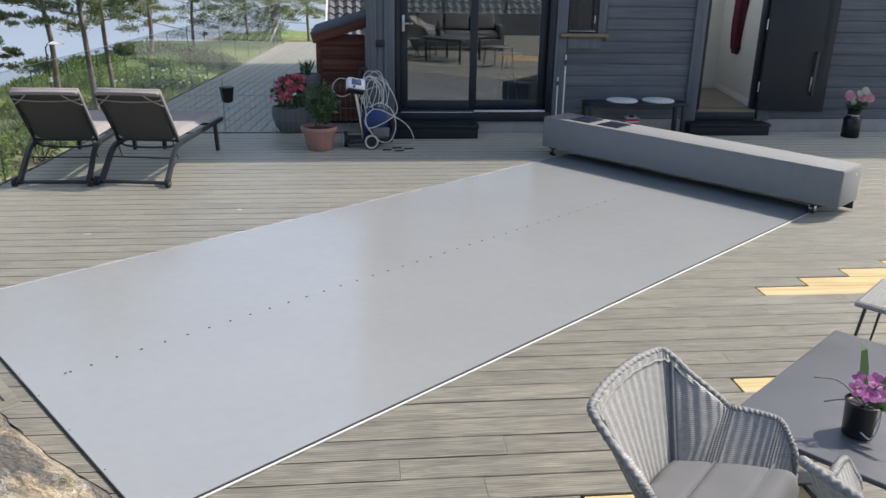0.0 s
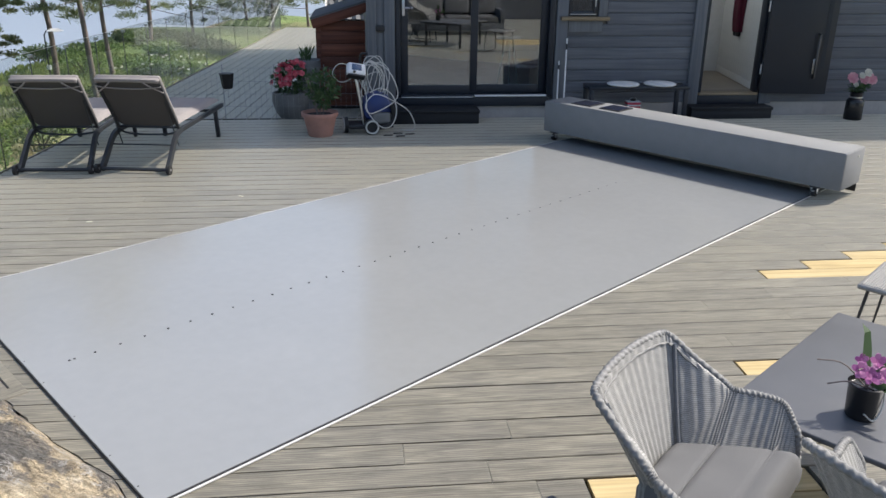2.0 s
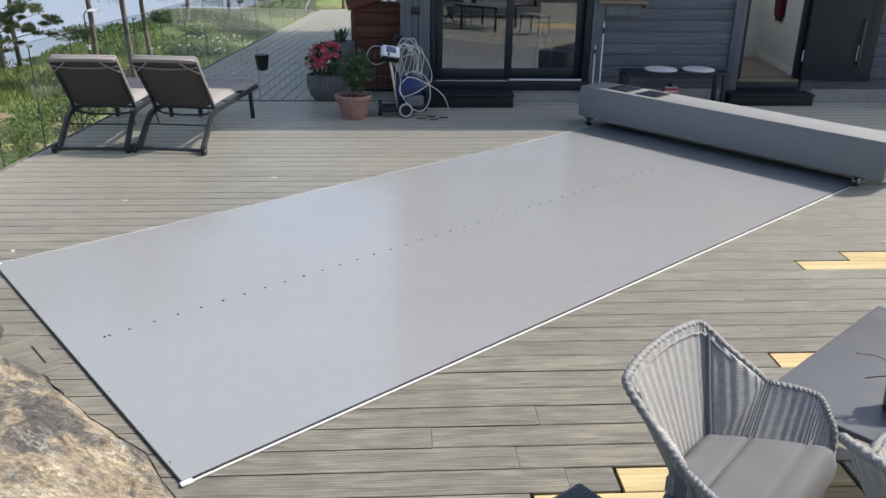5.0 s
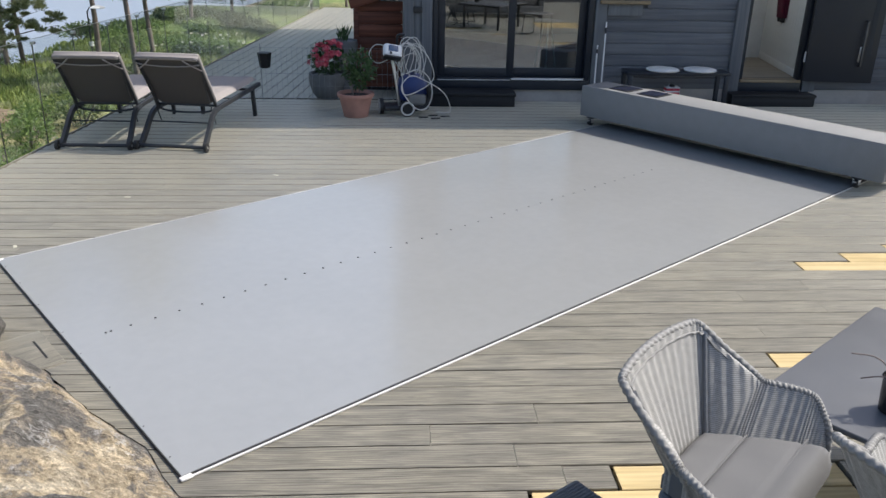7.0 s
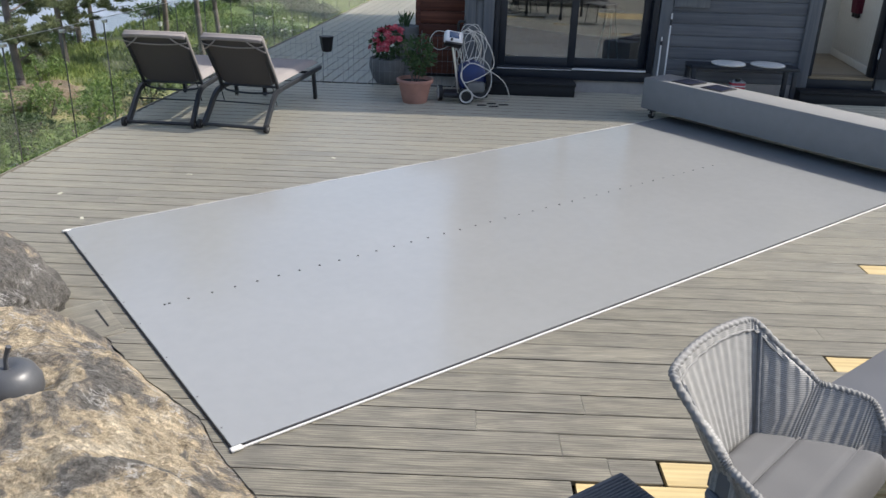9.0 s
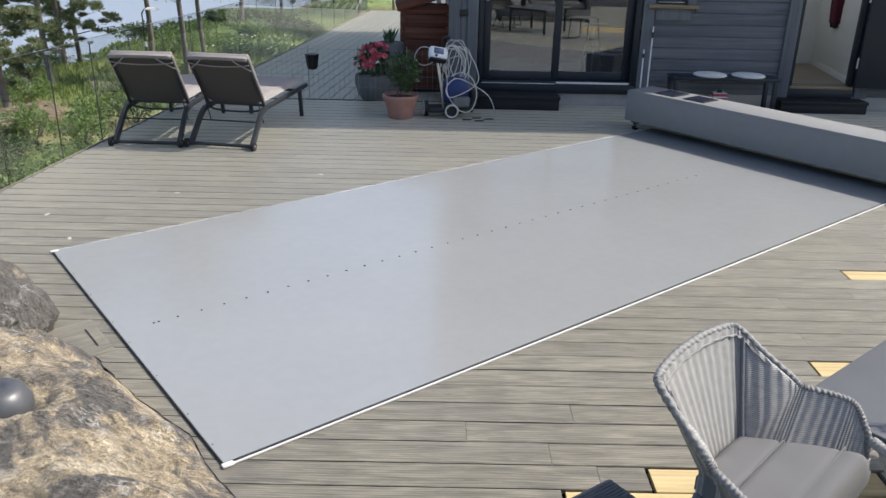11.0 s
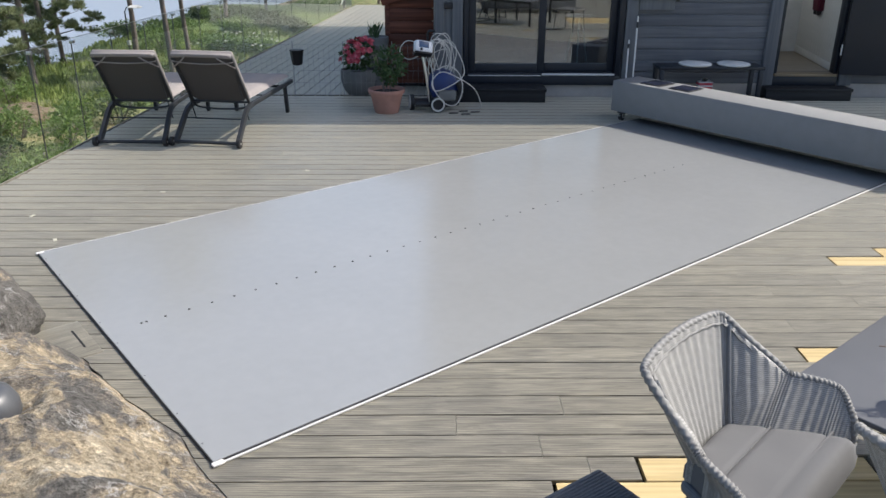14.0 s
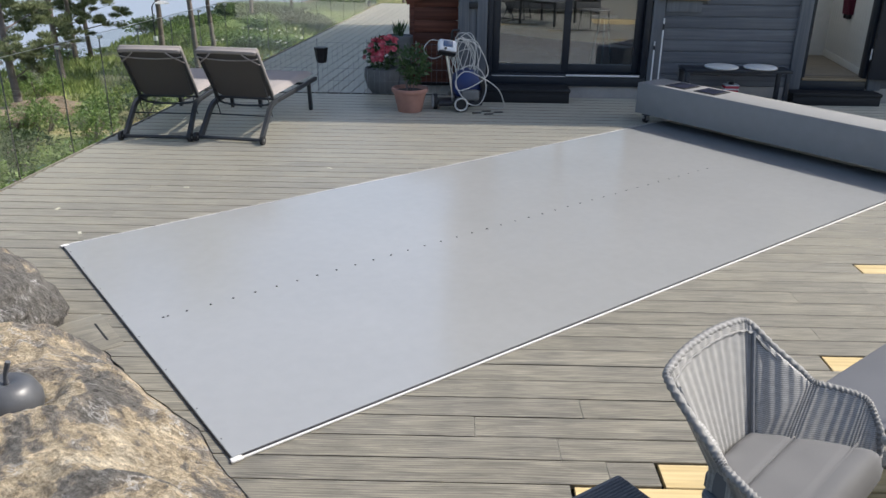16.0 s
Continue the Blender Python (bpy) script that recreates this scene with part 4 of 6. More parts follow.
    f = sl.faces.new([sl.verts.new((x, 0.003, z)) for x, z in edge])
    ex = bmesh.ops.extrude_face_region(sl, geom=[f])
    bmesh.ops.translate(sl, vec=(0, 0.007, 0), verts=[v for v in ex["geom"] if isinstance(v, bmesh.types.BMVert)])
    part("sling", sl, M_FABRICD, bf, "dark sling fabric")
    cush = block((-0.284, 0.016, 0.03), (0.284, 0.058, 0.612), 0.019, 4)
    part("back_cushion", cush, M_FABRIC, bf, "taupe back cushion", smooth=60)
    hood = bmesh.new()
    hp = [(-0.290, 0.598), (-0.27, 0.616), (-0.1, 0.620), (0.1, 0.620), (0.27, 0.616), (0.290, 0.598), (0.286, 0.575), (0.1, 0.585), (-0.1, 0.585), (-0.286, 0.575)]
    f = hood.faces.new([hood.verts.new((x, -0.020, z)) for x, z in hp])
    ex = bmesh.ops.extrude_face_region(hood, geom=[f])
    bmesh.ops.translate(hood, vec=(0, 0.045, 0), verts=[v for v in ex["geom"] if isinstance(v, bmesh.types.BMVert)])
    bmesh.ops.bevel(hood, geom=hood.edges[:], offset=0.008, segments=2, affect="EDGES")
    part("back_hood", hood, M_FABRIC, bf, "taupe hood over the top bar", smooth=60)
    for s in (-1, 1):
        strap = smooth_path([(s * 0.15, -0.026, 0.595), (s * 0.20, -0.026, 0.545), (s * 0.288, -0.018, 0.47)], 8)
        part("strap", tube(strap, 0.007, 6), M_FABRIC, bf, "taupe cushion strap")
    part("strap", tube(smooth_path([(-0.285, -0.02, 0.545), (-0.2, -0.022, 0.528), (0.0, -0.022, 0.515), (0.2, -0.022, 0.528), (0.285, -0.02, 0.545)], 16), 0.006, 6), M_FABRIC, bf, "taupe cushion strap")
    return o


lounger = build_lounger(pose(-2.901, 7.093, 0, 0, 0, -1.7))
copy_thing(lounger, pose(-2.216, 7.069, 0, 0, 0, -8.8))


# ---- plants ----
def foliage_bm(rng, centre, radius, count, length, width, squash=1.0, up=0.3):
    out = []
    c = Vector(centre)
    for k in range(count):
        d = rvec(rng)
        d.z *= squash
        p = c + d * radius * (rng.uniform(0.25, 1.0) ** 0.6)
        a = (d + rvec(rng) * 0.8 + Vector((0, 0, up))).normalized()
        b = a.cross(rvec(rng)).normalized()
        s = rng.uniform(0.6, 1.2)
        out.append((p, a * length * s, b * width * s))
    return out


def leaf_part(name, items, mat, parent, label=""):
    petals = mat in (M_PINK, M_ORCHID, M_PALEPINK, M_WHITEPETAL)
    ob = new(name, leaves_mesh(name, items, mat, petals))
    ob.parent = parent
    return tagged(ob, label)


def flower_head(rng, c, r, n, tilt):
    """Petals round a centre."""
    out = []
    t = tilt.normalized()
    u = t.orthogonal().normalized()
    v = t.cross(u)
    for k in range(n):
        a = k * math.tau / n + rng.uniform(-0.2, 0.2)
        d = (math.cos(a) * u + math.sin(a) * v + 0.35 * t).normalized()
        out.append((c + d * r * 0.55, d * r * 0.6, d.cross(t).normalized() * r * 0.42))
    return out


def build_terracotta():
    rng = random.Random(3)
    p = thing("potted_shrub", pose(-0.65, 8.50, 0), "leafy green shrub in a terracotta pot", "potted plant")
    part("pot", lathe([(0, 0), (0.125, 0), (0.13, 0.01), (0.175, 0.205), (0.192, 0.21), (0.197, 0.225), (0.195, 0.25), (0.178, 0.252), (0.168, 0.235), (0.16, 0.215), (0, 0.21)], 32), M_TERRA, p, "terracotta pot")
    part("soil", lathe([(0, 0.215), (0.16, 0.217)], 20), M_JOIST, p, "dark potting soil")
    for k in range(7):
        a = rng.uniform(0, 6.28)
        part("stem", tube(smooth_path([(0.03 * math.cos(a), 0.03 * math.sin(a), 0.21), (0.07 * math.cos(a), 0.07 * math.sin(a), 0.4), (0.14 * math.cos(a), 0.14 * math.sin(a), 0.62)], 6), 0.005, 5), M_BARK, p)
    items = foliage_bm(rng, (0.04, 0, 0.52), 0.21, 460, 0.035, 0.014, 0.9)
    items += foliage_bm(rng, (0.03, 0, 0.38), 0.13, 120, 0.03, 0.012, 0.9)
    leaf_part("foliage", items, M_DARKLEAF, p)


build_terracotta()


def build_planter(m, label, r, h, flower):
    rng = random.Random(int(r * 1000))
    p = thing("planter", m, label, "planter")
    part("pot", lathe([(0, 0), (r * 0.6, 0), (r * 0.85, h * 0.25), (r, h * 0.65), (r * 0.98, h), (r * 0.9, h), (r * 0.88, h * 0.9), (0, h * 0.88)], 32), M_STONEPOT, p, "rounded grey stoneware pot")
    if flower:
        leaf_part("foliage", foliage_bm(rng, (0, 0, h + 0.16), 0.21, 420, 0.035, 0.02, 1.0), M_DARKLEAF, p)
        for k in range(26):
            d = rvec(rng)
            d.y = -abs(d.y)
            c = Vector((0, 0, h + 0.18)) + Vector((d.x * 0.2, d.y * 0.2, abs(d.z) * 0.24 - 0.06 + 0.06 * d.x))
            heads = []
            for q in range(3):
                heads += flower_head(rng, c + rvec(rng) * 0.02, 0.032, 6, d + rvec(rng) * 0.4)
            leaf_part("blossom", heads, M_PINK, p, "coral pink blossom")
    else:
        spikes = []
        for k in range(60):
            a, t = rng.uniform(0, 6.28), rng.uniform(0, 0.09)
            d = Vector((math.cos(a) * 0.4, math.sin(a) * 0.4, 1)).normalized()
            c = Vector((math.cos(a) * t, math.sin(a) * t, h + rng.uniform(0.02, 0.13)))
            spikes.append((c, d * 0.06, d.orthogonal().normalized() * 0.008))
        leaf_part("foliage", spikes, M_DARKLEAF, p)
    return p


build_planter(pose(-1.03, 9.48, 0), "grey planter full of coral pink geraniums", 0.21, 0.29, True)
plinth_stand = single("plant_stand", lathe([(0, 0), (0.13, 0), (0.13, 0.42), (0, 0.42)], 20), M_STONEPOT, "grey round stand under a planter", "plant stand", pose(-0.84, 9.74, 0))
build_planter(pose(-0.84, 9.74, 0.42), "grey stoneware bowl with dark spiky leaves", 0.165, 0.21, False)


# ---- pool robot on its trolley ----
def build_trolley():
    t = thing("pool_robot_trolley", pose(-0.14, 8.62, 0, 0, 0, 8), "blue pool cleaning robot hung on a black trolley", "pool robot")
    part("base", block((-0.22, -0.12, 0.06), (0.26, 0.16, 0.10), 0.012), M_BLACKP, t)
    for x, y in ((-0.24, 0.02), (0.02, -0.14)):
        w = part("wheel", tube([(x - 0.02, y, 0.085), (x + 0.02, y, 0.085)] if x < -0.1 else [(x, y - 0.02, 0.085), (x, y + 0.02, 0.085)], 0.085, 24), M_RUBBER, t, "black wheel")
        d = Vector((0.022, 0, 0)) if x < -0.1 else Vector((0, 0.022, 0))
        c = Vector((x, y, 0.085))
        ring = [c - d + 0.066 * (Vector((0, math.cos(a), math.sin(a))) if x < -0.1 else Vector((math.cos(a), 0, math.sin(a)))) for a in [k * math.tau / 24 for k in range(24)]]
        part("rim", tube(ring, 0.010, 8, True), M_HOSE, w, "pale grey rim")
    part("handle", tube(smooth_path([(-0.05, -0.06, 0.06), (-0.09, -0.06, 0.35), (-0.13, -0.04, 0.60), (-0.12, 0.0, 0.72)], 12), 0.014, 8), M_STEEL, t, "bent grey tube handle")
    part("handle", tube(smooth_path([(0.0, 0.12, 0.10), (-0.02, 0.12, 0.5), (-0.06, 0.08, 0.80), (0.02, 0.06, 0.83)], 12), 0.014, 8), M_BLACKP, t, "black tube handle")
    body = lathe([(0, -0.15), (0.09, -0.15), (0.15, -0.11), (0.175, 0.0), (0.15, 0.11), (0.09, 0.15), (0, 0.15)], 28, pose(0.09, 0.02, 0.27, 90, 0, 0))
    part("robot_body", body, M_BLUE, t, "dark blue robot shell")
    part("robot_side", block((0.02, -0.165, 0.12), (0.22, -0.125, 0.24), 0.03, 3), M_STONEPOT, t, "grey side panel")
    part("robot_track", tube(smooth_path([(-0.04, -0.13, 0.12), (0.05, -0.13, 0.08), (0.2, -0.13, 0.10), (0.27, -0.13, 0.2), (0.24, -0.13, 0.32)], 14), 0.03, 8), M_RUBBER, t, "black rubber track")
    cu = part("control_unit", block((-0.10, -0.045, -0.07), (0.10, 0.045, 0.07), 0.033, 4), M_WHITEP, t, "white control unit", m=pose(-0.13, -0.08, 0.68, -35, 10, 5))
    part("screen", block((-0.055, -0.050, -0.022), (0.05, -0.043, 0.045), 0.002), M_SCREEN, cu, "blue-grey display")
    part("knob", tube([(-0.03, -0.044, -0.045), (-0.03, -0.054, -0.045)], 0.014, 12), M_BLACKP, cu, "dark knob")
    part("bumper", block((-0.095, -0.04, -0.086), (0.095, 0.045, -0.062), 0.01), M_BLACKP, cu, "black lower casing")
    rng = random.Random(11)
    for k in range(9):
        rx, rz = rng.uniform(0.07, 0.15), rng.uniform(0.14, 0.26)
        cx, cz, cy = 0.06 + rng.uniform(-0.04, 0.06), 0.54 + rng.uniform(-0.05, 0.06), -0.06 + k * 0.018
        loop = [(cx + rx * math.cos(a) + 0.03 * math.sin(2 * a + k), cy + 0.03 * math.sin(a + k), cz + rz * math.sin(a)) for a in [q * math.tau / 40 for q in range(40)]]
        part("cable", tube(loop, 0.0046, 6, True), M_HOSE, t, "pale coiled floating cable")
    big = smooth_path([(0.02, -0.1, 0.78), (0.2, -0.14, 0.68), (0.30, -0.16, 0.45), (0.22, -0.18, 0.33), (0.0, -0.19, 0.24), (-0.05, -0.19, 0.34), (0.05, -0.19, 0.44), (0.22, -0.18, 0.38), (0.42, -0.14, 0.24), (0.50, -0.1, 0.06), (0.46, -0.05, 0.012), (0.36, 0.0, 0.012)], 70)
    part("cable", tube(big, 0.0056, 6), M_HOSE, t, "pale trailing cable")
    big2 = smooth_path([(-0.04, -0.17, 0.40), (-0.03, -0.19, 0.26), (0.1, -0.2, 0.10), (0.22, -0.19, 0.10), (0.28, -0.18, 0.25), (0.24, -0.17, 0.42), (0.12, -0.17, 0.50), (0.0, -0.17, 0.46)], 50)
    part("cable", tube(big2, 0.0056, 6), M_HOSE, t, "pale looping cable")
    side = smooth_path([(-0.16, -0.02, 0.72), (-0.3, -0.02, 0.74), (-0.37, -0.02, 0.64), (-0.28, -0.02, 0.55), (-0.15, -0.04, 0.6)], 24)
    part("cable", tube(side, 0.0046, 6), M_HOSE, t, "pale looping cable")
    for x, y in ((0.18, -0.22), (0.3, -0.14), (0.42, -0.2), (0.3, -0.28)):
        part("brush_strip", block((x - 0.05, y - 0.008, 0.0), (x + 0.05, y + 0.008, 0.012), 0.003), M_RUBBER, t, "black loose rubber strip")


build_trolley()


# ---- steps, bench, tin, poles, vase ----
def build_step(m, w, d, h, label):
    s = thing("doorstep", m, label, "doorstep")
    part("tread", block((0, 0, h - 0.035), (w, d, h), 0.005), M_STEP, s)
    part("riser", block((0.01, 0.012, 0.0), (w - 0.01, 0.034, h - 0.036), 0.003), M_STEP, s)
    part("side", block((0.012, 0.036, 0.0), (0.036, d - 0.002, h - 0.036), 0.003), M_STEP, s)
    part("side", block((w - 0.036, 0.036, 0.0), (w - 0.012, d - 0.002, h - 0.036), 0.003), M_STEP, s)


build_step(pose(0.12, 8.99, 0), 1.02, 0.34, 0.155, "black wooden step below the sliding door")
build_step(pose(3.70, 9.12, 0), 1.02, 0.24, 0.14, "black wooden step below the front door")


def build_bench():
    b = thing("bench", pose(2.40, 8.99, 0), "low black metal bench against the plank wall", "bench")
    L, D, H = 1.20, 0.30, 0.41
    part("seat", block((0.0, 0, H - 0.035), (L, D, H), 0.005), M_FRAME, b)
    for x in (0.02, L - 0.055):
        for y in (0.0, D - 0.035):
            part("leg", block((x - 0.01, y, 0.0), (x + 0.04, y + 0.035, H - 0.036), 0.003), M_FRAME, b)
        part("foot_bar", block((x, 0.036, 0.0), (x + 0.035, D - 0.036, 0.03), 0.003), M_FRAME, b)


build_bench()
pad = thing("seat_pad", pose(2.84, 9.13, 0.411), "round white seat pad on the bench", "seat pad", "seat pads on the bench")
part("cushion", lathe([(0, 0), (0.17, 0.0), (0.185, 0.008), (0.185, 0.018), (0.17, 0.026), (0, 0.028)], 32), M_WHITE, pad)
copy_thing(pad, pose(3.28, 9.13, 0.411))

tin = thing("paint_tin", pose(3.0, 9.20, 0), "red and white painted tin can under the bench", "tin")
part("can", block((-0.082, -0.055, 0.0), (0.082, 0.055, 0.205), 0.012, 3), M_RED, tin, "red rectangular tin body")
part("rim", block((-0.084, -0.057, 0.203), (0.084, 0.057, 0.2135), 0.004), M_WHITEP, tin, "white pressed rim")
part("band", block((-0.0828, -0.0558, 0.012), (0.0828, 0.0558, 0.034), 0.010), M_WHITEP, tin, "white lower band")
part("band", block((-0.0828, -0.0558, 0.150), (0.0828, 0.0558, 0.182), 0.010), M_WHITEP, tin, "white upper band")
part("mark", block((-0.055, -0.0575, 0.055), (-0.012, -0.0552, 0.130), 0.001), M_WHITEP, tin, "white printed mark")
part("mark", lathe([(0, 0), (0.026, 0), (0.026, 0.003), (0, 0.003)], 16, pose(0.038, -0.0552, 0.10, 90, 0, 0)), M_SCREEN, tin, "round dark printed mark")
part("cap", lathe([(0, 0.214), (0.03, 0.214), (0.03, 0.24), (0, 0.24)], 16), M_BLACKP, tin, "black cap")
part("handle", tube(smooth_path([(-0.05, 0, 0.214), (-0.03, 0, 0.245), (0.03, 0, 0.245), (0.05, 0, 0.214)], 10), 0.004, 6), M_STEEL, tin)


def build_pole(x, top, label):
    p = thing("squeegee_pole", pose(x, 9.12, 0), label, "pole", "poles leaning on the wall")
    n = Vector((0.05, 0.22, top))
    part("shaft", tube([(0, 0, 0.02), n * 0.86], 0.009, 8), M_ALU, p, "white shaft")
    part("grip", tube([n * 0.865, n * 0.93], 0.011, 8), M_BLACKP, p, "black grip")
    part("tip", tube([n * 0.935, n], 0.009, 8), M_ALU, p)
    part("head", block((-0.09, -0.015, 0.0), (0.11, 0.015, 0.02), 0.004), M_BLACKP, p, "black flat head")
    bm = bmesh.new()
    e = [[bm.verts.new((x, y, z)) for x, z in ((-0.025, 0.021), (0.10, 0.021), (0.06, 0.06), (0.0, 0.15), (-0.015, 0.15))] for y in (-0.006, 0.006)]
    for k in range(5):
        bm.faces.new((e[0][k], e[0][(k + 1) % 5], e[1][(k + 1) % 5], e[1][k]))
    bm.faces.new(e[0][::-1])
    bm.faces.new(e[1])
    part("pan", bm, M_STEEL, p, "dull grey scraper plate")


build_pole(2.06, 0.66, "short white pole leaning on the house wall")
build_pole(2.14, 0.92, "long white pole leaning on the house wall")


def build_vase():
    rng = random.Random(21)
    v = thing("flower_vase", pose(5.70, 9.05, 0), "black jug vase with pink and white flowers", "vase")
    part("jug", lathe([(0, 0), (0.098, 0), (0.104, 0.01), (0.100, 0.21), (0.092, 0.235), (0.07, 0.255), (0.07, 0.315), (0.078, 0.33), (0.068, 0.33), (0.06, 0.27), (0, 0.26)], 28), M_BLACKPOT, v, "black jug")
    part("rim_band", lathe([(0.0705, 0.262), (0.075, 0.262), (0.075, 0.276), (0.0705, 0.276)], 24), M_STEEL, v, "dull metal band")
    for dx, dz, mat, r in ((-0.13, 0.50, M_PALEPINK, 0.06), (0.02, 0.48, M_PALEPINK, 0.055), (0.12, 0.48, M_PALEPINK, 0.06), (0.05, 0.56, M_WHITEPETAL, 0.045), (-0.06, 0.42, M_WHITEPETAL, 0.03), (-0.02, 0.53, M_WHITEPETAL, 0.035)):
        c = Vector((dx, -0.04 + rng.uniform(-0.03, 0.03), dz))
        part("stem", tube(smooth_path([(0, 0, 0.29), (dx * 0.4, -0.02, 0.38), c], 7), 0.003, 5), M_DARKLEAF, v)
        r *= 1.08
        hd = flower_head(rng, c, r, 9, Vector((dx * 0.6, -1, 0.5))) + flower_head(rng, c + Vector((0, -0.008, 0.004)), r * 0.65, 6, Vector((dx * 0.6, -1, 0.5)))
        leaf_part("blossom", hd, mat, v)
        if r > 0.065:
            part("eye", lathe([(0, -0.01), (0.013, 0), (0.008, 0.012), (0, 0.014)], 10, Matrix.Translation(c + Vector((0, -0.022, 0.012)))), M_BLACKP, v, "dark flower centre")
    leaf_part("foliage", foliage_bm(rng, (0.02, 0, 0.38), 0.12, 80, 0.05, 0.013, 0.8), M_DARKLEAF, v)


build_vase()


def build_garment():
    g = thing("hanging_garment", pose(4.80, 10.35, 0.90, 0, 0, -8.5), "dark maroon knitted garment hanging in the hall", "garment")
    bm = bmesh.new()
    n, rows = 24, 12
    rings = []
    for j in range(rows + 1):
        z = 0.95 * j / rows
        wdt = 0.12 + 0.12 * j / rows
        ring = []
        for k in range(n):
            a = k * math.tau / n
            fold = 1 + 0.16 * math.sin(5 * a + j * 0.3)
            ring.append(bm.verts.new((-0.075 + 0.055 * math.cos(a) * fold, wdt * math.sin(a) * fold + 0.03 * math.sin(j * 0.5), z)))
        rings.append(ring)
    for a, b in zip(rings, rings[1:]):
        for k in range(n):
            bm.faces.new((a[k], a[(k + 1) % n], b[(k + 1) % n], b[k]))
    bm.faces.new(rings[0])
    bm.faces.new(rings[-1][::-1])
    part("cloth", bm, M_MAROON, g, smooth=80)
    for y in (-0.05, 0.06):
        part("cuff", block((-0.11, y - 0.025, -0.06), (-0.05, y + 0.025, 0.03), 0.015, 3), M_BLACKP, g, "black cuff")
    part("hook", tube(smooth_path([(0.0, 0, 0.98), (-0.05, 0, 0.96), (-0.08, 0, 0.99)], 8), 0.006, 6), M_STEEL, g, "metal coat hook")


build_garment()


# ---- shed and neighbouring roof ----
def build_shed():
    s = thing("shed", pose(-0.72, 9.95, 0), "small reddish-brown plank shed with a felt roof", "shed")
    part("carcass", block((0.02, 0.02, 0.0), (0.56, 1.1, 0.98)), M_JOIST, s)
    for k in range(7):
        h = 0.15 if k < 6 else 0.12
        part("plank", block((-0.29, -0.012, 0.002), (0.29, 0.012, h - 0.003), 0.004), M_SHED, s, m=pose(0.29, 0.0, 0.04 + k * 0.15))
        part("plank", block((-0.54, -0.012, 0.002), (0.54, 0.012, h - 0.003), 0.004), M_SHED, s, m=pose(0.0, 0.56, 0.04 + k * 0.15, 0, 0, 90))
    rf = part("roof", block((-0.06, -0.08, 0.0), (0.68, 1.2, 0.045), 0.006), M_FELT, s, "grey felt roof", m=pose(0.0, 0.0, 1.07, 0, -17, 0))
    part("fascia", block((-0.06, -0.10, -0.085), (0.66, -0.0805, 0.02), 0.004), M_SHED, rf, "reddish fascia board")
    part("post", block((0.0, -0.016, 0.0), (0.05, 0.02, 1.06), 0.004), M_SHED, s)


build_shed()


def build_neighbour():
    n = thing("neighbour_house", pose(-1.05, 21.5, -0.55, 0, 0, 0), "neighbouring house with a dark pantile roof and white gable boards", "house")
    L, run, rise = 11.0, 4.6, 2.5
    part("wall", block((0.3, 0.3, -2.4), (L - 0.3, 2 * run - 0.3, -0.05)), M_WHITE, n, "white house wall")
    vs, fs = [], []
    cols, courses = 46, 15
    w = L / cols
    for j in range(courses):
        for half in (0, 1):
            f = (j + half) / courses
            lift = 0.05 if half == 0 else 0.012
            for i in range(cols * 4 + 1):
                x = i * w / 4
                vs.append((x, f * run, f * rise + lift + 0.035 * math.sin(i * math.pi / 2 * 1.0)))
    row = cols * 4 + 1
    for j in range(courses * 2 - 1):
        for i in range(row - 1):
            a = j * row + i
            fs.append((a, a + 1, a + row + 1, a + row))
    me = bpy.data.meshes.new("roof_tiles")
    me.from_pydata(vs, [], fs)
    me.materials.append(M_TILE)
    o = new("roof_tiles", me)
    o.parent = n
    tagged(o, "dark glossy pantiles", kind="stuff")
    rs = bmesh.new()
    tri = [(0, -0.1), (run, rise - 0.1), (2 * run, -0.1)]
    e = [[rs.verts.new((x, y, z)) for y, z in tri] for x in (0.05, L - 0.05)]
    for k in range(3):
        j = (k + 1) % 3
        rs.faces.new((e[0][k], e[0][j], e[1][j], e[1][k]))
    rs.faces.new(e[0][::-1])
    rs.faces.new(e[1])
    part("gable", rs, M_WHITE, n, "white gable and roof core")
    ang = math.degrees(math.atan2(rise, run))
    part("barge_board", block((-0.06, 0, -0.12), (-0.02, math.hypot(run, rise), 0.1)), M_WHITE, n, "white barge board", m=pose(0, 0, 0, ang, 0, 0))
    part("gutter", tube([(0, -0.06, -0.03), (L, -0.06, -0.03)], 0.06, 8), M_WHITEP, n, "white gutter")


build_neighbour()


# ---- wicker chairs, table, stool ----
def chair_plan(n):
    """Top edge of the shell in plan, from one arm's front round the back to the other: (x, y, height)."""
    keys = [(-0.318, 0.186, 0.47), (-0.328, 0.176, 0.54), (-0.338, 0.148, 0.585), (-0.342, 0.124, 0.617), (-0.337, 0.10, 0.632), (-0.318, 0.05, 0.640), (-0.292, -0.008, 0.645), (-0.284, -0.026, 0.650), (-0.276, -0.06, 0.675), (-0.257, -0.145, 0.73), (-0.238, -0.222, 0.787), (-0.20, -0.245, 0.80), (-0.1, -0.26, 0.808)]
    keys = keys + [(0.0, -0.264, 0.81)] + [(-x, y, z) for x, y, z in reversed(keys)]
    return smooth_path(keys, n)


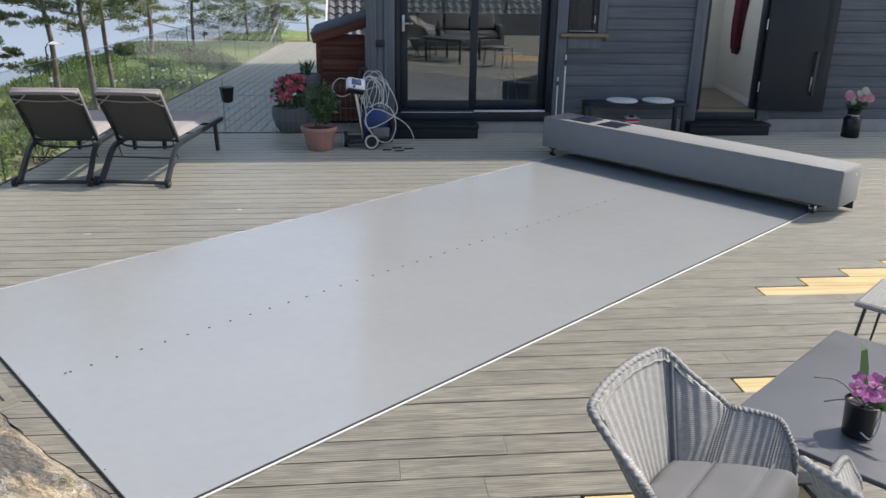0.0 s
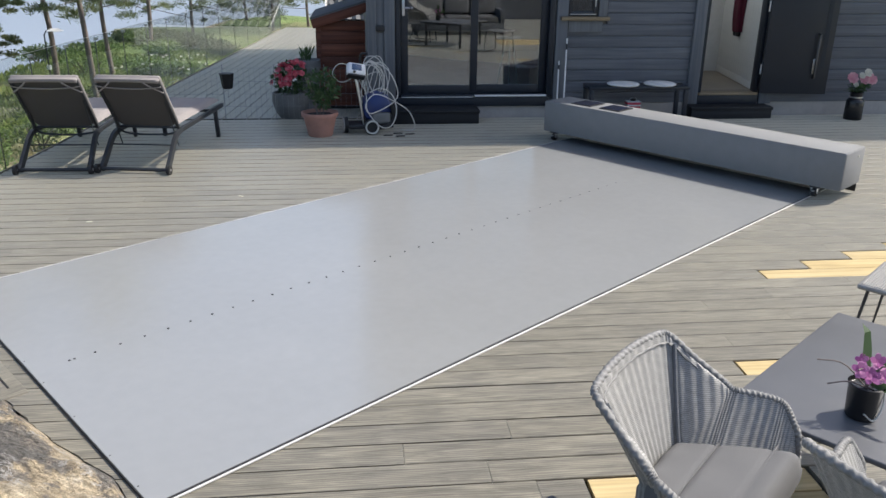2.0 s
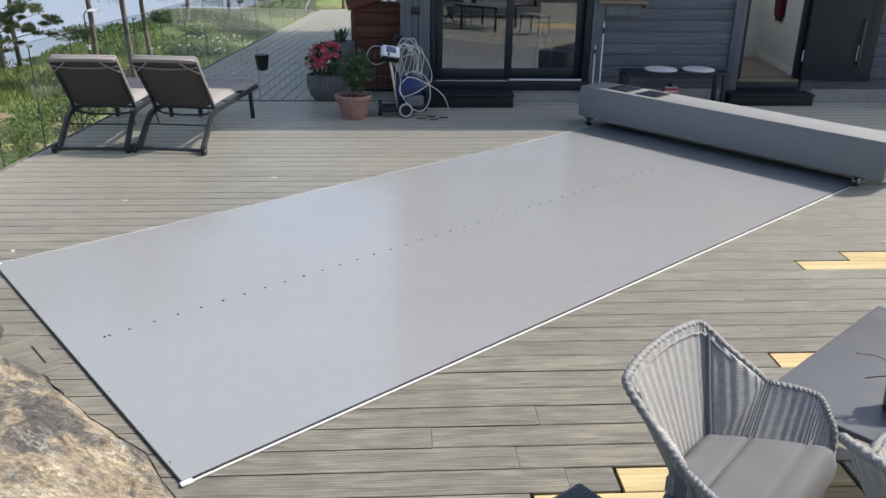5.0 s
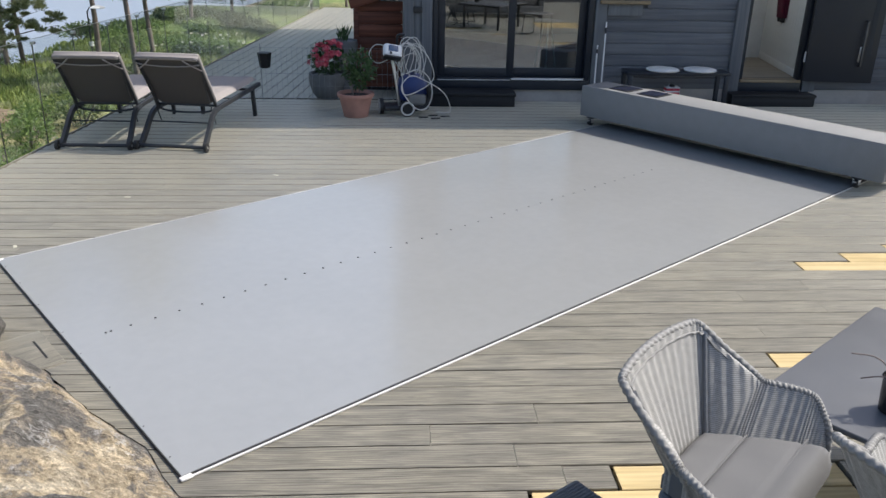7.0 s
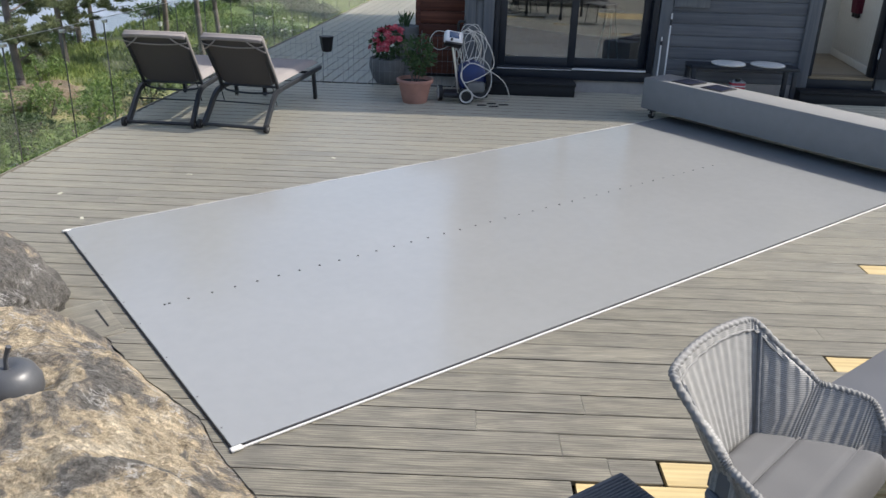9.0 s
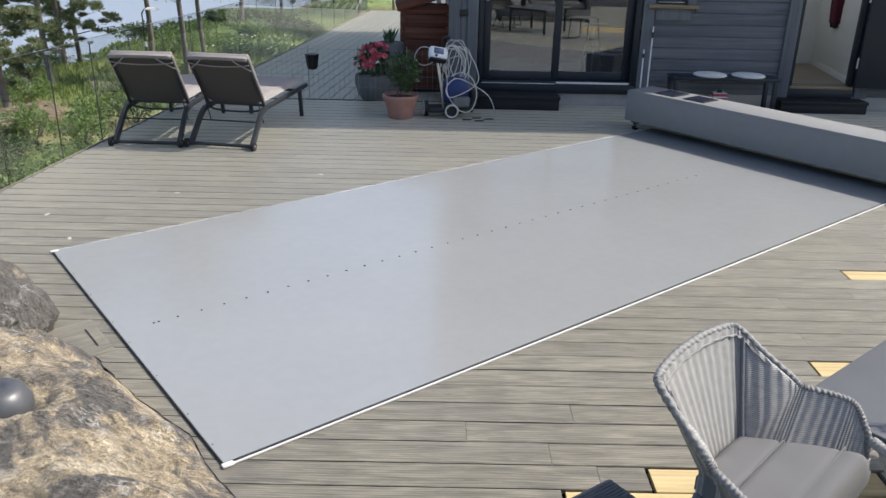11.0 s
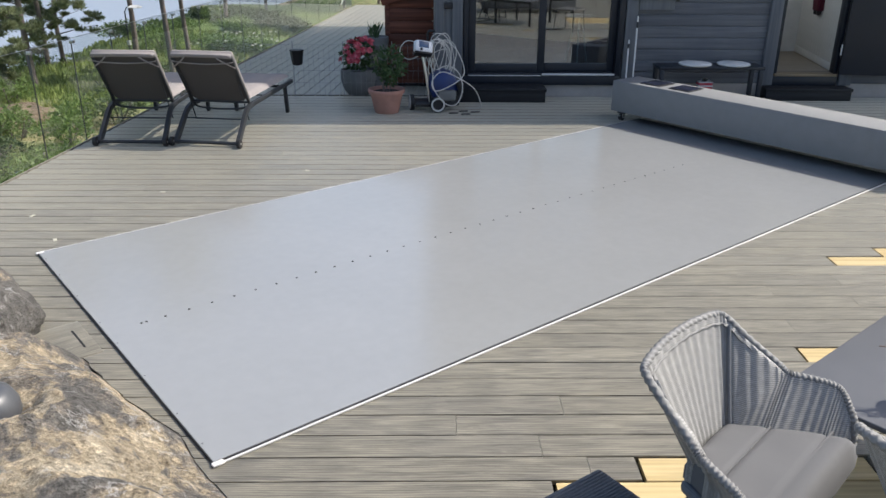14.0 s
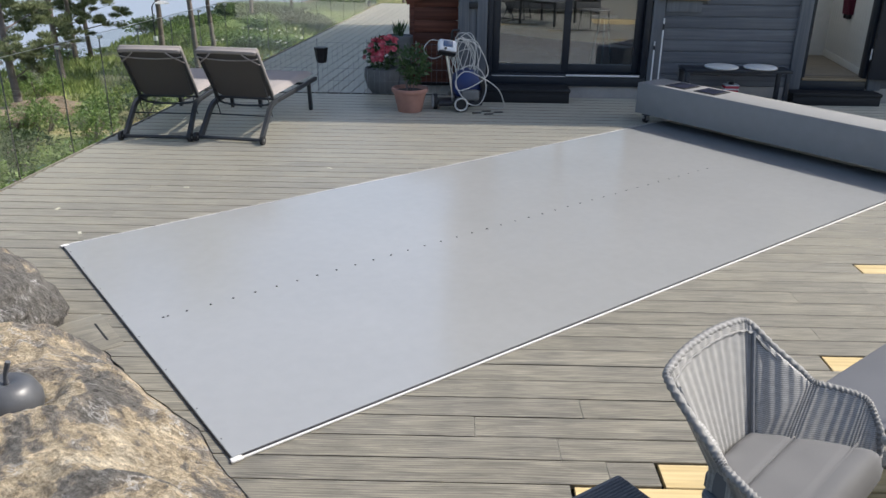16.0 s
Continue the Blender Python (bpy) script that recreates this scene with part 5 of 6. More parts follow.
def rope_bm(bm, pts, r, depth, sides):
    """A plaited edge: a tube whose surface winds in strands."""
    rings = []
    n = len(pts)
    for i, p in enumerate(pts):
        d = (pts[min(i + 1, n - 1)] - pts[max(i - 1, 0)]).normalized()
        s = d.cross(Vector((0, 0.05, 1))).normalized()
        w = s.cross(d)
        ring = []
        for k in range(sides):
            a = k * math.tau / sides
            rr = r + depth * math.sin(2 * a + i * 0.95) + 0.5 * depth * math.sin(-3 * a + i * 0.8)
            ring.append(bm.verts.new(p + rr * (math.cos(a) * s + math.sin(a) * w)))
        rings.append(ring)
    for q, w in zip(rings, rings[1:]):
        for k in range(sides):
            bm.faces.new((q[k], q[(k + 1) % sides], w[(k + 1) % sides], w[k]))
    bm.faces.new(rings[0])
    bm.faces.new(rings[-1][::-1])


def build_chair(m, label):
    c = thing("wicker_chair", m, label, "chair", "wicker chairs at the table")
    n, rows = 420, 26
    top = chair_plan(n)
    zb = 0.42
    bm = bmesh.new()
    shells = []
    for inner in (0, 1):
        grid = []
        for i, p in enumerate(top):
            a = top[max(i - 1, 0)]
            b = top[min(i + 1, n - 1)]
            nor = Vector((-(b - a).y, (b - a).x, 0)).normalized()
            rib = 0.0019 * math.cos(i * math.tau / 7.0)
            col = []
            side = 1 if p.x > 0 else -1
            for j in range(rows + 1):
                f = j / rows
                if p.y < -0.222:
                    g = min(1.0, f / 0.74)
                    q = Vector((p.x * (1 - 0.488 * g), p.y * (1 - 0.468 * g), p.z + (0.495 - p.z) * g))
                    q.z -= (0.495 - zb) * max(0.0, f - 0.74) / 0.26
                elif p.y < -0.026:
                    # two panels that meet in a crease from the arm's corner to the seat's back corner
                    h = (p.y + 0.222) / 0.196
                    T, A = Vector((side * 0.238, -0.222, 0.787)), Vector((side * 0.284, -0.026, 0.650))
                    S, B = Vector((side * 0.122, -0.118, 0.495)), Vector((side * 0.175, -0.02, 0.495))
                    g = min(1.0, f / 0.74)
                    if h + g < 1:
                        q = T + h * (A - T) + g * (S - T)
                    else:
                        q = B + (1 - h) * (S - B) + (1 - g) * (A - B)
                    q += (p - (T + h * (A - T))) * (1 - g)
                    # bulge shaped in to turn the upper panel darker and the lower lighter
                    q += Vector((-side * 0.93, 0.37, 0)) * 0.024 * math.sin(math.pi * h) * max(0.0, 1 - 1.3 * abs(h + g - 1))
                    q.z -= (0.495 - zb) * max(0.0, f - 0.74) / 0.26
                else:
                    h = min(1.0, (p.y + 0.026) / 0.20)
                    low = Vector((side * (0.175 + 0.115 * h), -0.02 + 0.20 * h, 0.495 - 0.02 * h))
                    g = min(1.0, f / 0.74)
                    q = p + (low - p) * g
                    q.z -= (0.495 - zb) * max(0.0, f - 0.74) / 0.26
                off = rib + (0.0 if not inner else 0.012)
                col.append(bm.verts.new(q + nor * off))
            grid.append(col)
        shells.append(grid)
        for i in range(n - 1):
            for j in range(rows):
                q = (grid[i][j], grid[i + 1][j], grid[i + 1][j + 1], grid[i][j + 1])
                bm.faces.new(q if not inner else q[::-1])
    g0, g1 = shells
    for i in range(n - 1):
        bm.faces.new((g0[i][rows], g0[i + 1][rows], g1[i + 1][rows], g1[i][rows]))
        bm.faces.new((g0[i][0], g1[i][0], g1[i + 1][0], g0[i + 1][0]))
    for i in (0, n - 1):
        for j in range(rows):
            bm.faces.new((g0[i][j], g0[i][j + 1], g1[i][j + 1], g1[i][j]))
    part("shell", bm, M_WICKER, c, "light grey woven shell", smooth=50)
    # braided rim: slanted wraps along the edge
    rim_path = chair_plan(150)
    rim_path = [Vector((rim_path[0].x * 0.95, rim_path[0].y, 0.43))] + rim_path + [Vector((rim_path[-1].x * 0.95, rim_path[-1].y, 0.43))]
    rim_path = smooth_path(rim_path, 720)
    bm = bmesh.new()
    rope_bm(bm, rim_path, 0.0118, 0.0015, 14)
    part("rim", bm, M_RIM, c, "plaited grey rim")
    # second, thinner plait just inside the rim
    inset = [q + Vector((-q.x * 0.075, 0.012 - q.y * 0.03, -0.021)) for q in chair_plan(260) if q.y < -0.12]
    bm = bmesh.new()
    rope_bm(bm, inset, 0.0042, 0.0012, 8)
    part("inner_plait", bm, M_RIM, c, "thin plaited line inside the rim")
    # seam ribs at the back corners and stitched seams down from the arm corners
    for s in (-1, 1):
        crease = smooth_path([(s * 0.268, -0.026, 0.638), (s * 0.190, -0.066, 0.573), (s * 0.116, -0.105, 0.508)], 40)
        bm = bmesh.new()
        rope_bm(bm, crease, 0.0034, 0.0012, 8)
        part("seam", bm, M_WICKERD, c, "dark stitched seam")
        part("corner_rib", tube(smooth_path([(s * 0.224, -0.200, 0.770), (s * 0.166, -0.153, 0.63), (s * 0.114, -0.108, 0.505)], 14), 0.0075, 8), M_WICKERD, c, "dark corner rib")
    bm = block((-0.13, -0.135, 0.385), (0.13, 0.20, 0.424), 0.018, 3)
    for v in bm.verts:
        v.co.x *= 1 + 1.3 * (v.co.y + 0.135) / 0.335
    part("base", bm, M_WICKERD, c, "dark woven underside")
    bm = bmesh.new()
    nx, ny = 40, 30
    grid = []
    for i in range(nx + 1):
        for_row = []
        for j in range(ny + 1):
            u, v = i / nx * 2 - 1, j / ny * 2 - 1
            y = 0.04 + v * 0.175
            x = u * float(np.interp(y, (-0.14, -0.10, 0.0, 0.14, 0.22), (0.118, 0.134, 0.196, 0.280, 0.302)))
            edge = min(1, 6 * (1 - max(abs(u), abs(v)))) ** 0.5
            dip = sum(math.exp(-((v - q) / 0.035) ** 2) for q in (-0.28, 0.56)) * 0.010
            for_row.append(bm.verts.new((x * (0.93 + 0.07 * edge), y, 0.470 + 0.045 * edge - dip + 0.06 * (y + 0.13) * edge + 0.004 * noise.noise(Vector((u * 2, v * 2, 0))))))
        grid.append(for_row)
    for i in range(nx):
        for j in range(ny):
            bm.faces.new((grid[i][j], grid[i + 1][j], grid[i + 1][j + 1], grid[i][j + 1]))
    low = bmesh.ops.extrude_face_region(bm, geom=bm.faces[:])
    for v in low["geom"]:
        if isinstance(v, bmesh.types.BMVert):
            v.co.z = 0.426
    cu = part("seat_cushion", bm, M_SEAT, c, "grey seat cushion", smooth=60)
    for v in (-0.28, 0.56):
        wide = 0.175 if v < 0 else 0.262
        part("piping", tube([(-wide, 0.04 + v * 0.175, 0.5085 + 0.0105 * (1 + v)), (wide, 0.04 + v * 0.175, 0.5085 + 0.0105 * (1 + v))], 0.0035, 6), M_SEAT, cu)
    for sx in (-1, 1):
        for sy in (-1, 1):
            part("leg", tube([(sx * 0.14, 0.04 + sy * 0.13, 0.40), (sx * 0.235, sy * 0.24, 0.0)], 0.010, 8), M_LOUNGE, c, "slim dark steel leg")
        part("brace", tube([(sx * 0.235, -0.24, 0.02), (sx * 0.235, 0.24, 0.02)], 0.008, 8), M_LOUNGE, c, "dark steel runner")
    return c


chair = build_chair(pose(0.715, 1.80, 0, 0, 0, -134), "light grey wicker armchair with a grey seat cushion")
copy_thing(chair, pose(1.143, 1.402, 0, 0, 0, -68))
TABLE_Z = 0.48


def build_table():
    t = thing("garden_table", pose(0.993, 2.228, 0, 0, 0, 39.4), "grey laminate garden table with a slim top", "table")
    L, W = 1.015, 1.02
    part("tabletop", block((0, -W, TABLE_Z - 0.02), (L, 0, TABLE_Z), 0.006, 3), M_TABLE, t)
    for x in (0.10, L - 0.10):
        for y in (-0.12, -W + 0.12):
            part("leg", block((x - 0.02, y - 0.02, 0), (x + 0.02, y + 0.02, TABLE_Z - 0.021), 0.004), M_LOUNGE, t)
    part("apron", block((0.1, -0.135, TABLE_Z - 0.06), (L - 0.1, -0.105, TABLE_Z - 0.0205), 0.003), M_LOUNGE, t)


build_table()


def build_orchid():
    rng = random.Random(8)
    o = thing("orchid_pot", pose(1.396, 2.099, TABLE_Z) @ Matrix.Scale(1.16, 4), "purple orchid in a small black pot on the table", "potted orchid")
    part("pot", lathe([(0, 0), (0.038, 0), (0.042, 0.004), (0.047, 0.10), (0.05, 0.105), (0.047, 0.107), (0.043, 0.095), (0, 0.09)], 28), M_BLACKPOT, o, "black ceramic pot")
    part("string", tube(smooth_path([(0.05, -0.01, 0.1), (0.035, -0.035, 0.05), (0.01, -0.045, 0.01), (-0.02, -0.04, 0.03)], 14), 0.0025, 5), M_HOSE, o, "pale string tied round the pot")
    leaf = []
    for a, tilt, ln in ((1.9, 4.5, 0.085), (-0.35, 0.45, 0.08), (-0.9, 0.15, 0.075), (0.25, 0.7, 0.07)):
        d = Vector((math.cos(a), math.sin(a), tilt)).normalized()
        leaf.append((Vector((0, 0, 0.105)) + d * ln, d * ln, d.cross(Vector((0.3, -0.8, 0.2))).normalized() * 0.019))
    ob = new("leaves", leaves_mesh("leaves", leaf, M_DARKLEAF, True))
    ob.parent = o
    tagged(ob, "long green and bronze leaves")
    stalks = [(-0.13, 0.05, 0.16), (-0.12, 0.0, 0.11), (-0.05, -0.02, 0.16), (0.03, -0.04, 0.17), (0.07, -0.05, 0.10)]
    for x, y, z in stalks:
        part("stem", tube(smooth_path([(0, 0, 0.09), (x * 0.5, y * 0.5, z * 0.85 + 0.02), (x, y, z)], 8), 0.0022, 5), M_BARK, o)
    petals = []
    for x, y, z, r in ((-0.045, -0.01, 0.165, 0.032), (-0.01, -0.02, 0.145, 0.035), (0.03, -0.02, 0.145, 0.03), (0.02, 0.0, 0.185, 0.034), (-0.03, 0.01, 0.19, 0.026), (0.055, -0.03, 0.12, 0.026), (0.075, -0.04, 0.10, 0.02)):
        x, y, z, r = x * 0.85, y, 0.105 + (z - 0.105) * 0.8, r * 0.72
        petals += flower_head(rng, Vector((x, y, z)), r, 5, Vector((rng.uniform(-0.5, 0.3), -1, 0.7)))
        petals += flower_head(rng, Vector((x, y - 0.006, z + 0.003)), r * 0.5, 5, Vector((0, -1, 0.5)))
    leaf_part("blossoms", petals, M_ORCHID, o, "purple-pink blossoms")


build_orchid()


def build_stool(m, label, mat):
    s = thing("woven_stool", m, label, "stool", "woven stools")
    part("seat", block((-0.22, -0.22, 0.372), (0.22, 0.22, 0.40), 0.013, 3), mat, s, "woven seat")
    for k in range(36):
        y = -0.2 + 0.4 * k / 35
        part("strand", tube([(-0.205, y, 0.4005), (0.205, y, 0.4005)], 0.004, 5), mat, s)
    for sx in (-1, 1):
        part("leg_frame", tube([(sx * 0.19, -0.17, 0.376), (sx * 0.21, -0.21, 0.01), (sx * 0.21, 0.21, 0.01), (sx * 0.19, 0.17, 0.376)], 0.009, 8), M_LOUNGE, s, "bent dark steel leg frame")
    return s


build_stool(pose(0.262, 1.592, 0, 0, 0, 35), "dark grey woven stool with steel legs", M_WICKERD)
build_stool(pose(2.47, 3.31, 0, 0, 0, 41), "light grey woven stool beside the table", M_WICKER)


# ---- boulders ----
def build_rock_near():
    bm = bmesh.new()
    p0, s_dir, n_dir = Vector((-0.86, 2.18, 0)), Vector((-0.66, 0.751, 0)), Vector((-0.751, -0.66, 0))
    ns, nd = 230, 140
    grid = []
    for i in range(ns + 1):
        row = []
        s = -0.75 + 2.75 * i / ns
        y_edge = (p0 + s_dir * s).y
        shift = (p0.x + s_dir.x * s) - float(np.interp(y_edge, EDGE_Y, EDGE_X))
        for j in range(nd + 1):
            d = -0.06 + 1.75 * (j / nd) ** 1.15
            q = p0 + s_dir * s + n_dir * d - Vector((shift - 0.035 * noise.noise(Vector((y_edge * 9.0, 1.3, 0.2))), 0, 0))
            k = max(0.0, d)
            z = -0.008 + 0.30 * (1 - math.exp(-k / 0.30)) + 0.10 * (1 - math.exp(-k / 1.2))
            hollow = math.exp(-(((q.x + 1.87) / 0.23) ** 2 + ((q.y - 2.49) / 0.21) ** 2))
            z -= 0.24 * hollow
            z += 0.10 * math.exp(-((s - 0.75) / 0.35) ** 2) * (1 - math.exp(-k / 0.2)) * math.exp(-((k - 0.3) / 0.3) ** 2)
            v = Vector((q.x, q.y, 0))
            amp = min(1, k / 0.12)
            z += amp * (0.10 * noise.noise(v * 2.3 + Vector((3, 1, 0))) - 0.075 * abs(noise.noise(v * 3.1 + Vector((1, 7, 0)))) + 0.022 * abs(noise.noise(v * 9)) + 0.018 * noise.noise(v * 19) + 0.009 * noise.noise(v * 46))
            end = min(1.0, max(0.0, (1.95 - s) / 0.45))
            z = z * end - 0.06 * (1 - end)
            z = (z + 0.02) * min(1.0, max(0.0, (s + 0.75) / 0.26)) ** 0.5 - 0.02
            q.z = z
            q += 0.02 * amp * noise.noise_vector(v * 6)
            row.append(bm.verts.new(q))
        grid.append(row)
    for i in range(ns):
        for j in range(nd):
            bm.faces.new((grid[i][j], grid[i + 1][j], grid[i + 1][j + 1], grid[i][j + 1]))
    low = bmesh.ops.extrude_face_region(bm, geom=bm.faces[:])
    for v in low["geom"]:
        if isinstance(v, bmesh.types.BMVert):
            v.co.z = -0.7
    single("boulder", bm, M_ROCK, "ochre and grey weathered granite boulder beside the deck", "boulder", smooth=50)


def build_rock_far():
    bm = bmesh.new()
    bmesh.ops.create_icosphere(bm, subdivisions=6, radius=1.0)
    for v in bm.verts:
        d = v.co.copy()
        k = 1 + 0.16 * noise.noise(d * 1.6 + Vector((5, 2, 1))) + 0.08 * abs(noise.noise(d * 4)) + 0.03 * noise.noise(d * 11) + 0.012 * noise.noise(d * 30)
        v.co = Vector((d.x * 0.76, d.y * 0.52, d.z * 0.40)) * k
    single("boulder", bm, M_ROCKG, "grey lichen-stained granite boulder behind the nearer one", "boulder", pose(-2.80, 3.46, 0.0, 0, 0, -35), smooth=50)


build_rock_near()
build_rock_far()
apple = thing("ceramic_apple", pose(-1.858, 2.505, 0.085) @ Matrix.Scale(1.18, 4), "dark grey ceramic apple ornament lying on the rock", "ornament")
part("fruit", lathe([(0, 0.012), (0.04, 0.0), (0.08, 0.03), (0.102, 0.085), (0.1, 0.12), (0.08, 0.16), (0.05, 0.176), (0.02, 0.17), (0, 0.155)], 36), M_BALL, apple, smooth=80)
part("stalk", tube(smooth_path([(0, 0, 0.155), (0.004, 0, 0.20), (0.022, 0.0, 0.245)], 8), [0.009, 0.008, 0.007, 0.007, 0.007, 0.008, 0.009, 0.009], 8), M_BALL, apple)


# ---- vegetation ----
def build_bush(x, y, r, h, seed, mat, label, count=420, leaf=0.05):
    rng = random.Random(seed)
    z = terrain(x, y)
    b = thing("bush", pose(x, y, z), label, "bush", "bushes on the slope")
    items = []
    for k in range(9):
        a, t = rng.uniform(0, 6.28), rng.uniform(0, 0.65) * r
        c = (math.cos(a) * t, math.sin(a) * t, h * rng.uniform(0.3, 0.75))
        items += foliage_bm(rng, c, r * rng.uniform(0.35, 0.55), count // 9, leaf, leaf * 0.45, h / r * 0.7)
    leaf_part("leaves", items, mat, b)
    for k in range(4):
        a = rng.uniform(0, 6.28)
        part("stem", tube([(0, 0, -0.1), (math.cos(a) * r * 0.4, math.sin(a) * r * 0.4, h * 0.6)], 0.012, 5), M_BARK, b)


brng = random.Random(77)


def slope_spots(n, rmin, rmax, azmin, azmax):
    out = []
    while len(out) < n:
        az, r = radians(brng.uniform(azmin, azmax)), math.sqrt(brng.uniform(rmin ** 2, rmax ** 2))
        x, y = -math.sin(az) * r, math.cos(az) * r
        if x < fence_x(y) - 0.5:
            out.append((x, y, r))
    return out


for k, (x, y, r) in enumerate(slope_spots(46, 9.5, 25, 10, 52) + slope_spots(34, 6.5, 11, 25, 56)):
    far = r / 14
    build_bush(x, y, brng.uniform(0.4, 0.9) * (0.7 + 0.3 * far), brng.uniform(0.25, 0.6), k, M_JUNIPER if k % 3 == 0 else M_BUSH, "low leafy green bush on the slope", 1100, 0.032 * (0.55 + 0.45 * far))
for k, (x, y, r) in enumerate(((-5.55, 10.25, 0.5), (-6.25, 10.1, 0.6), (-6.95, 10.3, 0.55), (-5.0, 10.7, 0.45), (-6.6, 12.2, 0.6))):
    build_bush(x, y, r, 0.42, 400 + k, M_BUSH, "leafy green shrub beside the bare earth", 1100, 0.026)
for k in range(9):
    build_bush(-7.2 + 0.42 * k, 25.6 - 0.42 * k + 0.3 * (k % 2), 0.62, 0.42, 300 + k, M_JUNIPER, "dark green juniper bush in a low hedge", 1000, 0.04)
plant = thing("rock_plant", pose(-2.36, 2.95, 0.12), "small green plant growing between the boulders", "plant")
leaf_part("leaves", foliage_bm(random.Random(4), (0, 0, 0.08), 0.16, 260, 0.028, 0.012, 0.6), M_DARKLEAF, plant)


def build_bank():
    bm = bmesh.new()
    bmesh.ops.create_icosphere(bm, subdivisions=5, radius=1.0)
    for v in bm.verts:
        d = v.co.copy()
        k = 1 + 0.35 * noise.noise(d * 1.8 + Vector((9, 2, 1))) + 0.22 * abs(noise.noise(d * 4)) + 0.09 * noise.noise(d * 11)
        v.co = Vector((d.x * 0.95, d.y * 0.55, d.z * 0.34)) * k
    single("rock_outcrop", bm, M_EARTH, "reddish-brown weathered rock outcrop in the meadow", "rock", pose(-6.1, 11.0, terrain(-6.1, 11.0) - 0.14, 0, 0, 25), smooth=60)


build_bank()


def build_grass():
    rng = random.Random(14)
    items = []
    for x, y, r in slope_spots(64000, 5.0, 26, 8, 58):
        z = terrain(x, y)
        n = noise.noise(Vector((x * 0.35, y * 0.35, 2.2)))
        if n < -0.25:
            continue
        h = rng.uniform(0.025, 0.075) * (1.0 + 0.8 * max(0, n))
        d = Vector((rng.uniform(-0.5, 0.5), rng.uniform(-0.5, 0.5), 1)).normalized()
        w = Vector((rng.uniform(-1, 1), rng.uniform(-1, 1), 0)).normalized() * (0.004 + 0.0009 * r)
        items.append((Vector((x, y, z + h * 0.8)), d * h, w))
    ob = new("meadow_grass", leaves_mesh("meadow_grass", items, M_GRASS))
    tagged(ob, "tall green meadow grass on the slope", "grass", kind="stuff")
    fl = []
    for x, y, r in slope_spots(90, 10, 20, 8, 18):
        if noise.noise(Vector((x * 0.6, y * 0.6, 8.0))) > 0.15:
            fl += flower_head(rng, Vector((x, y, terrain(x, y) + 0.35)), 0.035, 4, Vector((0.2, -0.5, 1)))
    ob = new("meadow_flowers", leaves_mesh("meadow_flowers", fl, M_WHITEPETAL))
    tagged(ob, "small white meadow flowers", "flowers", kind="stuff")


build_grass()


def build_pine(x, y, height, trunk, seed, first, label, spread=1.0, lean=(0, 0)):
    rng = random.Random(seed)
    z = terrain(x, y)
    t = thing("pine_tree", pose(x, y, z - 0.1), label, "tree", "pines on the slope")
    wob = [rng.uniform(-0.12, 0.12) for _ in range(8)]
    pts = smooth_path([(lean[0] * f * height + wob[k] * (0.3 + f), lean[1] * f * height + wob[-k - 1] * (0.3 + f), f * height) for k, f in enumerate((0, 0.2, 0.4, 0.6, 0.8, 1.0))], 24)
    part("trunk", tube(pts, [trunk * (1 - 0.75 * i / 23) * (1.25 if i == 0 else 1) for i in range(24)], 10), M_BARK, t, "reddish-brown bark")
    limbs = bmesh.new()
    needles = []
    nl = int(height * 4.2)
    for k in range(nl):
        f = first + (1 - first) * (k + rng.random()) / nl
        base = pts[min(23, int(f * 23))]
        a = rng.uniform(0, math.tau)
        ln = spread * (0.5 + 1.3 * (1 - (2 * (f - first) / (1 - first) - 0.8) ** 2 * 0.6)) * rng.uniform(0.6, 1.1)
        rise = rng.uniform(-0.15, 0.35)
        d = Vector((math.cos(a), math.sin(a), rise))
        bend = Vector((rng.uniform(-0.2, 0.2), rng.uniform(-0.2, 0.2), rng.uniform(-0.05, 0.25)))
        lp = smooth_path([base, base + d * ln * 0.5 + bend * 0.3, base + d * ln + bend], 7)
        tube_bm(limbs, lp, [trunk * 0.26 * (1 - 0.12 * q) for q in range(7)], 5)
        for q in range(rng.randint(8, 11)):
            c = lp[rng.randint(2, 6)] + rvec(rng) * 0.30 * spread
            rad = rng.uniform(0.10, 0.30) * spread
            for _ in range(170):
                dd = rvec(rng)
                dd.z = abs(dd.z) * 0.7 + 0.05 if rng.random() < 0.75 else dd.z * 0.4
                p = c + Vector((dd.x, dd.y, dd.z * 0.85)) * rad * rng.uniform(0.3, 1)
                ax = (dd + Vector((0, 0, 0.35)) + rvec(rng) * 0.5).normalized()
                needles.append((p, ax * 0.042, ax.cross(rvec(rng)).normalized() * 0.0085))
    part("limbs", limbs, M_BARK, t, "crooked brown limbs")
    leaf_part("crown", needles, M_NEEDLE, t, "dark green needle clumps")


def along(dx, dy, r):
    k = r / math.hypot(dx, dy)
    return (-0.2 + dx * k, dy * k)


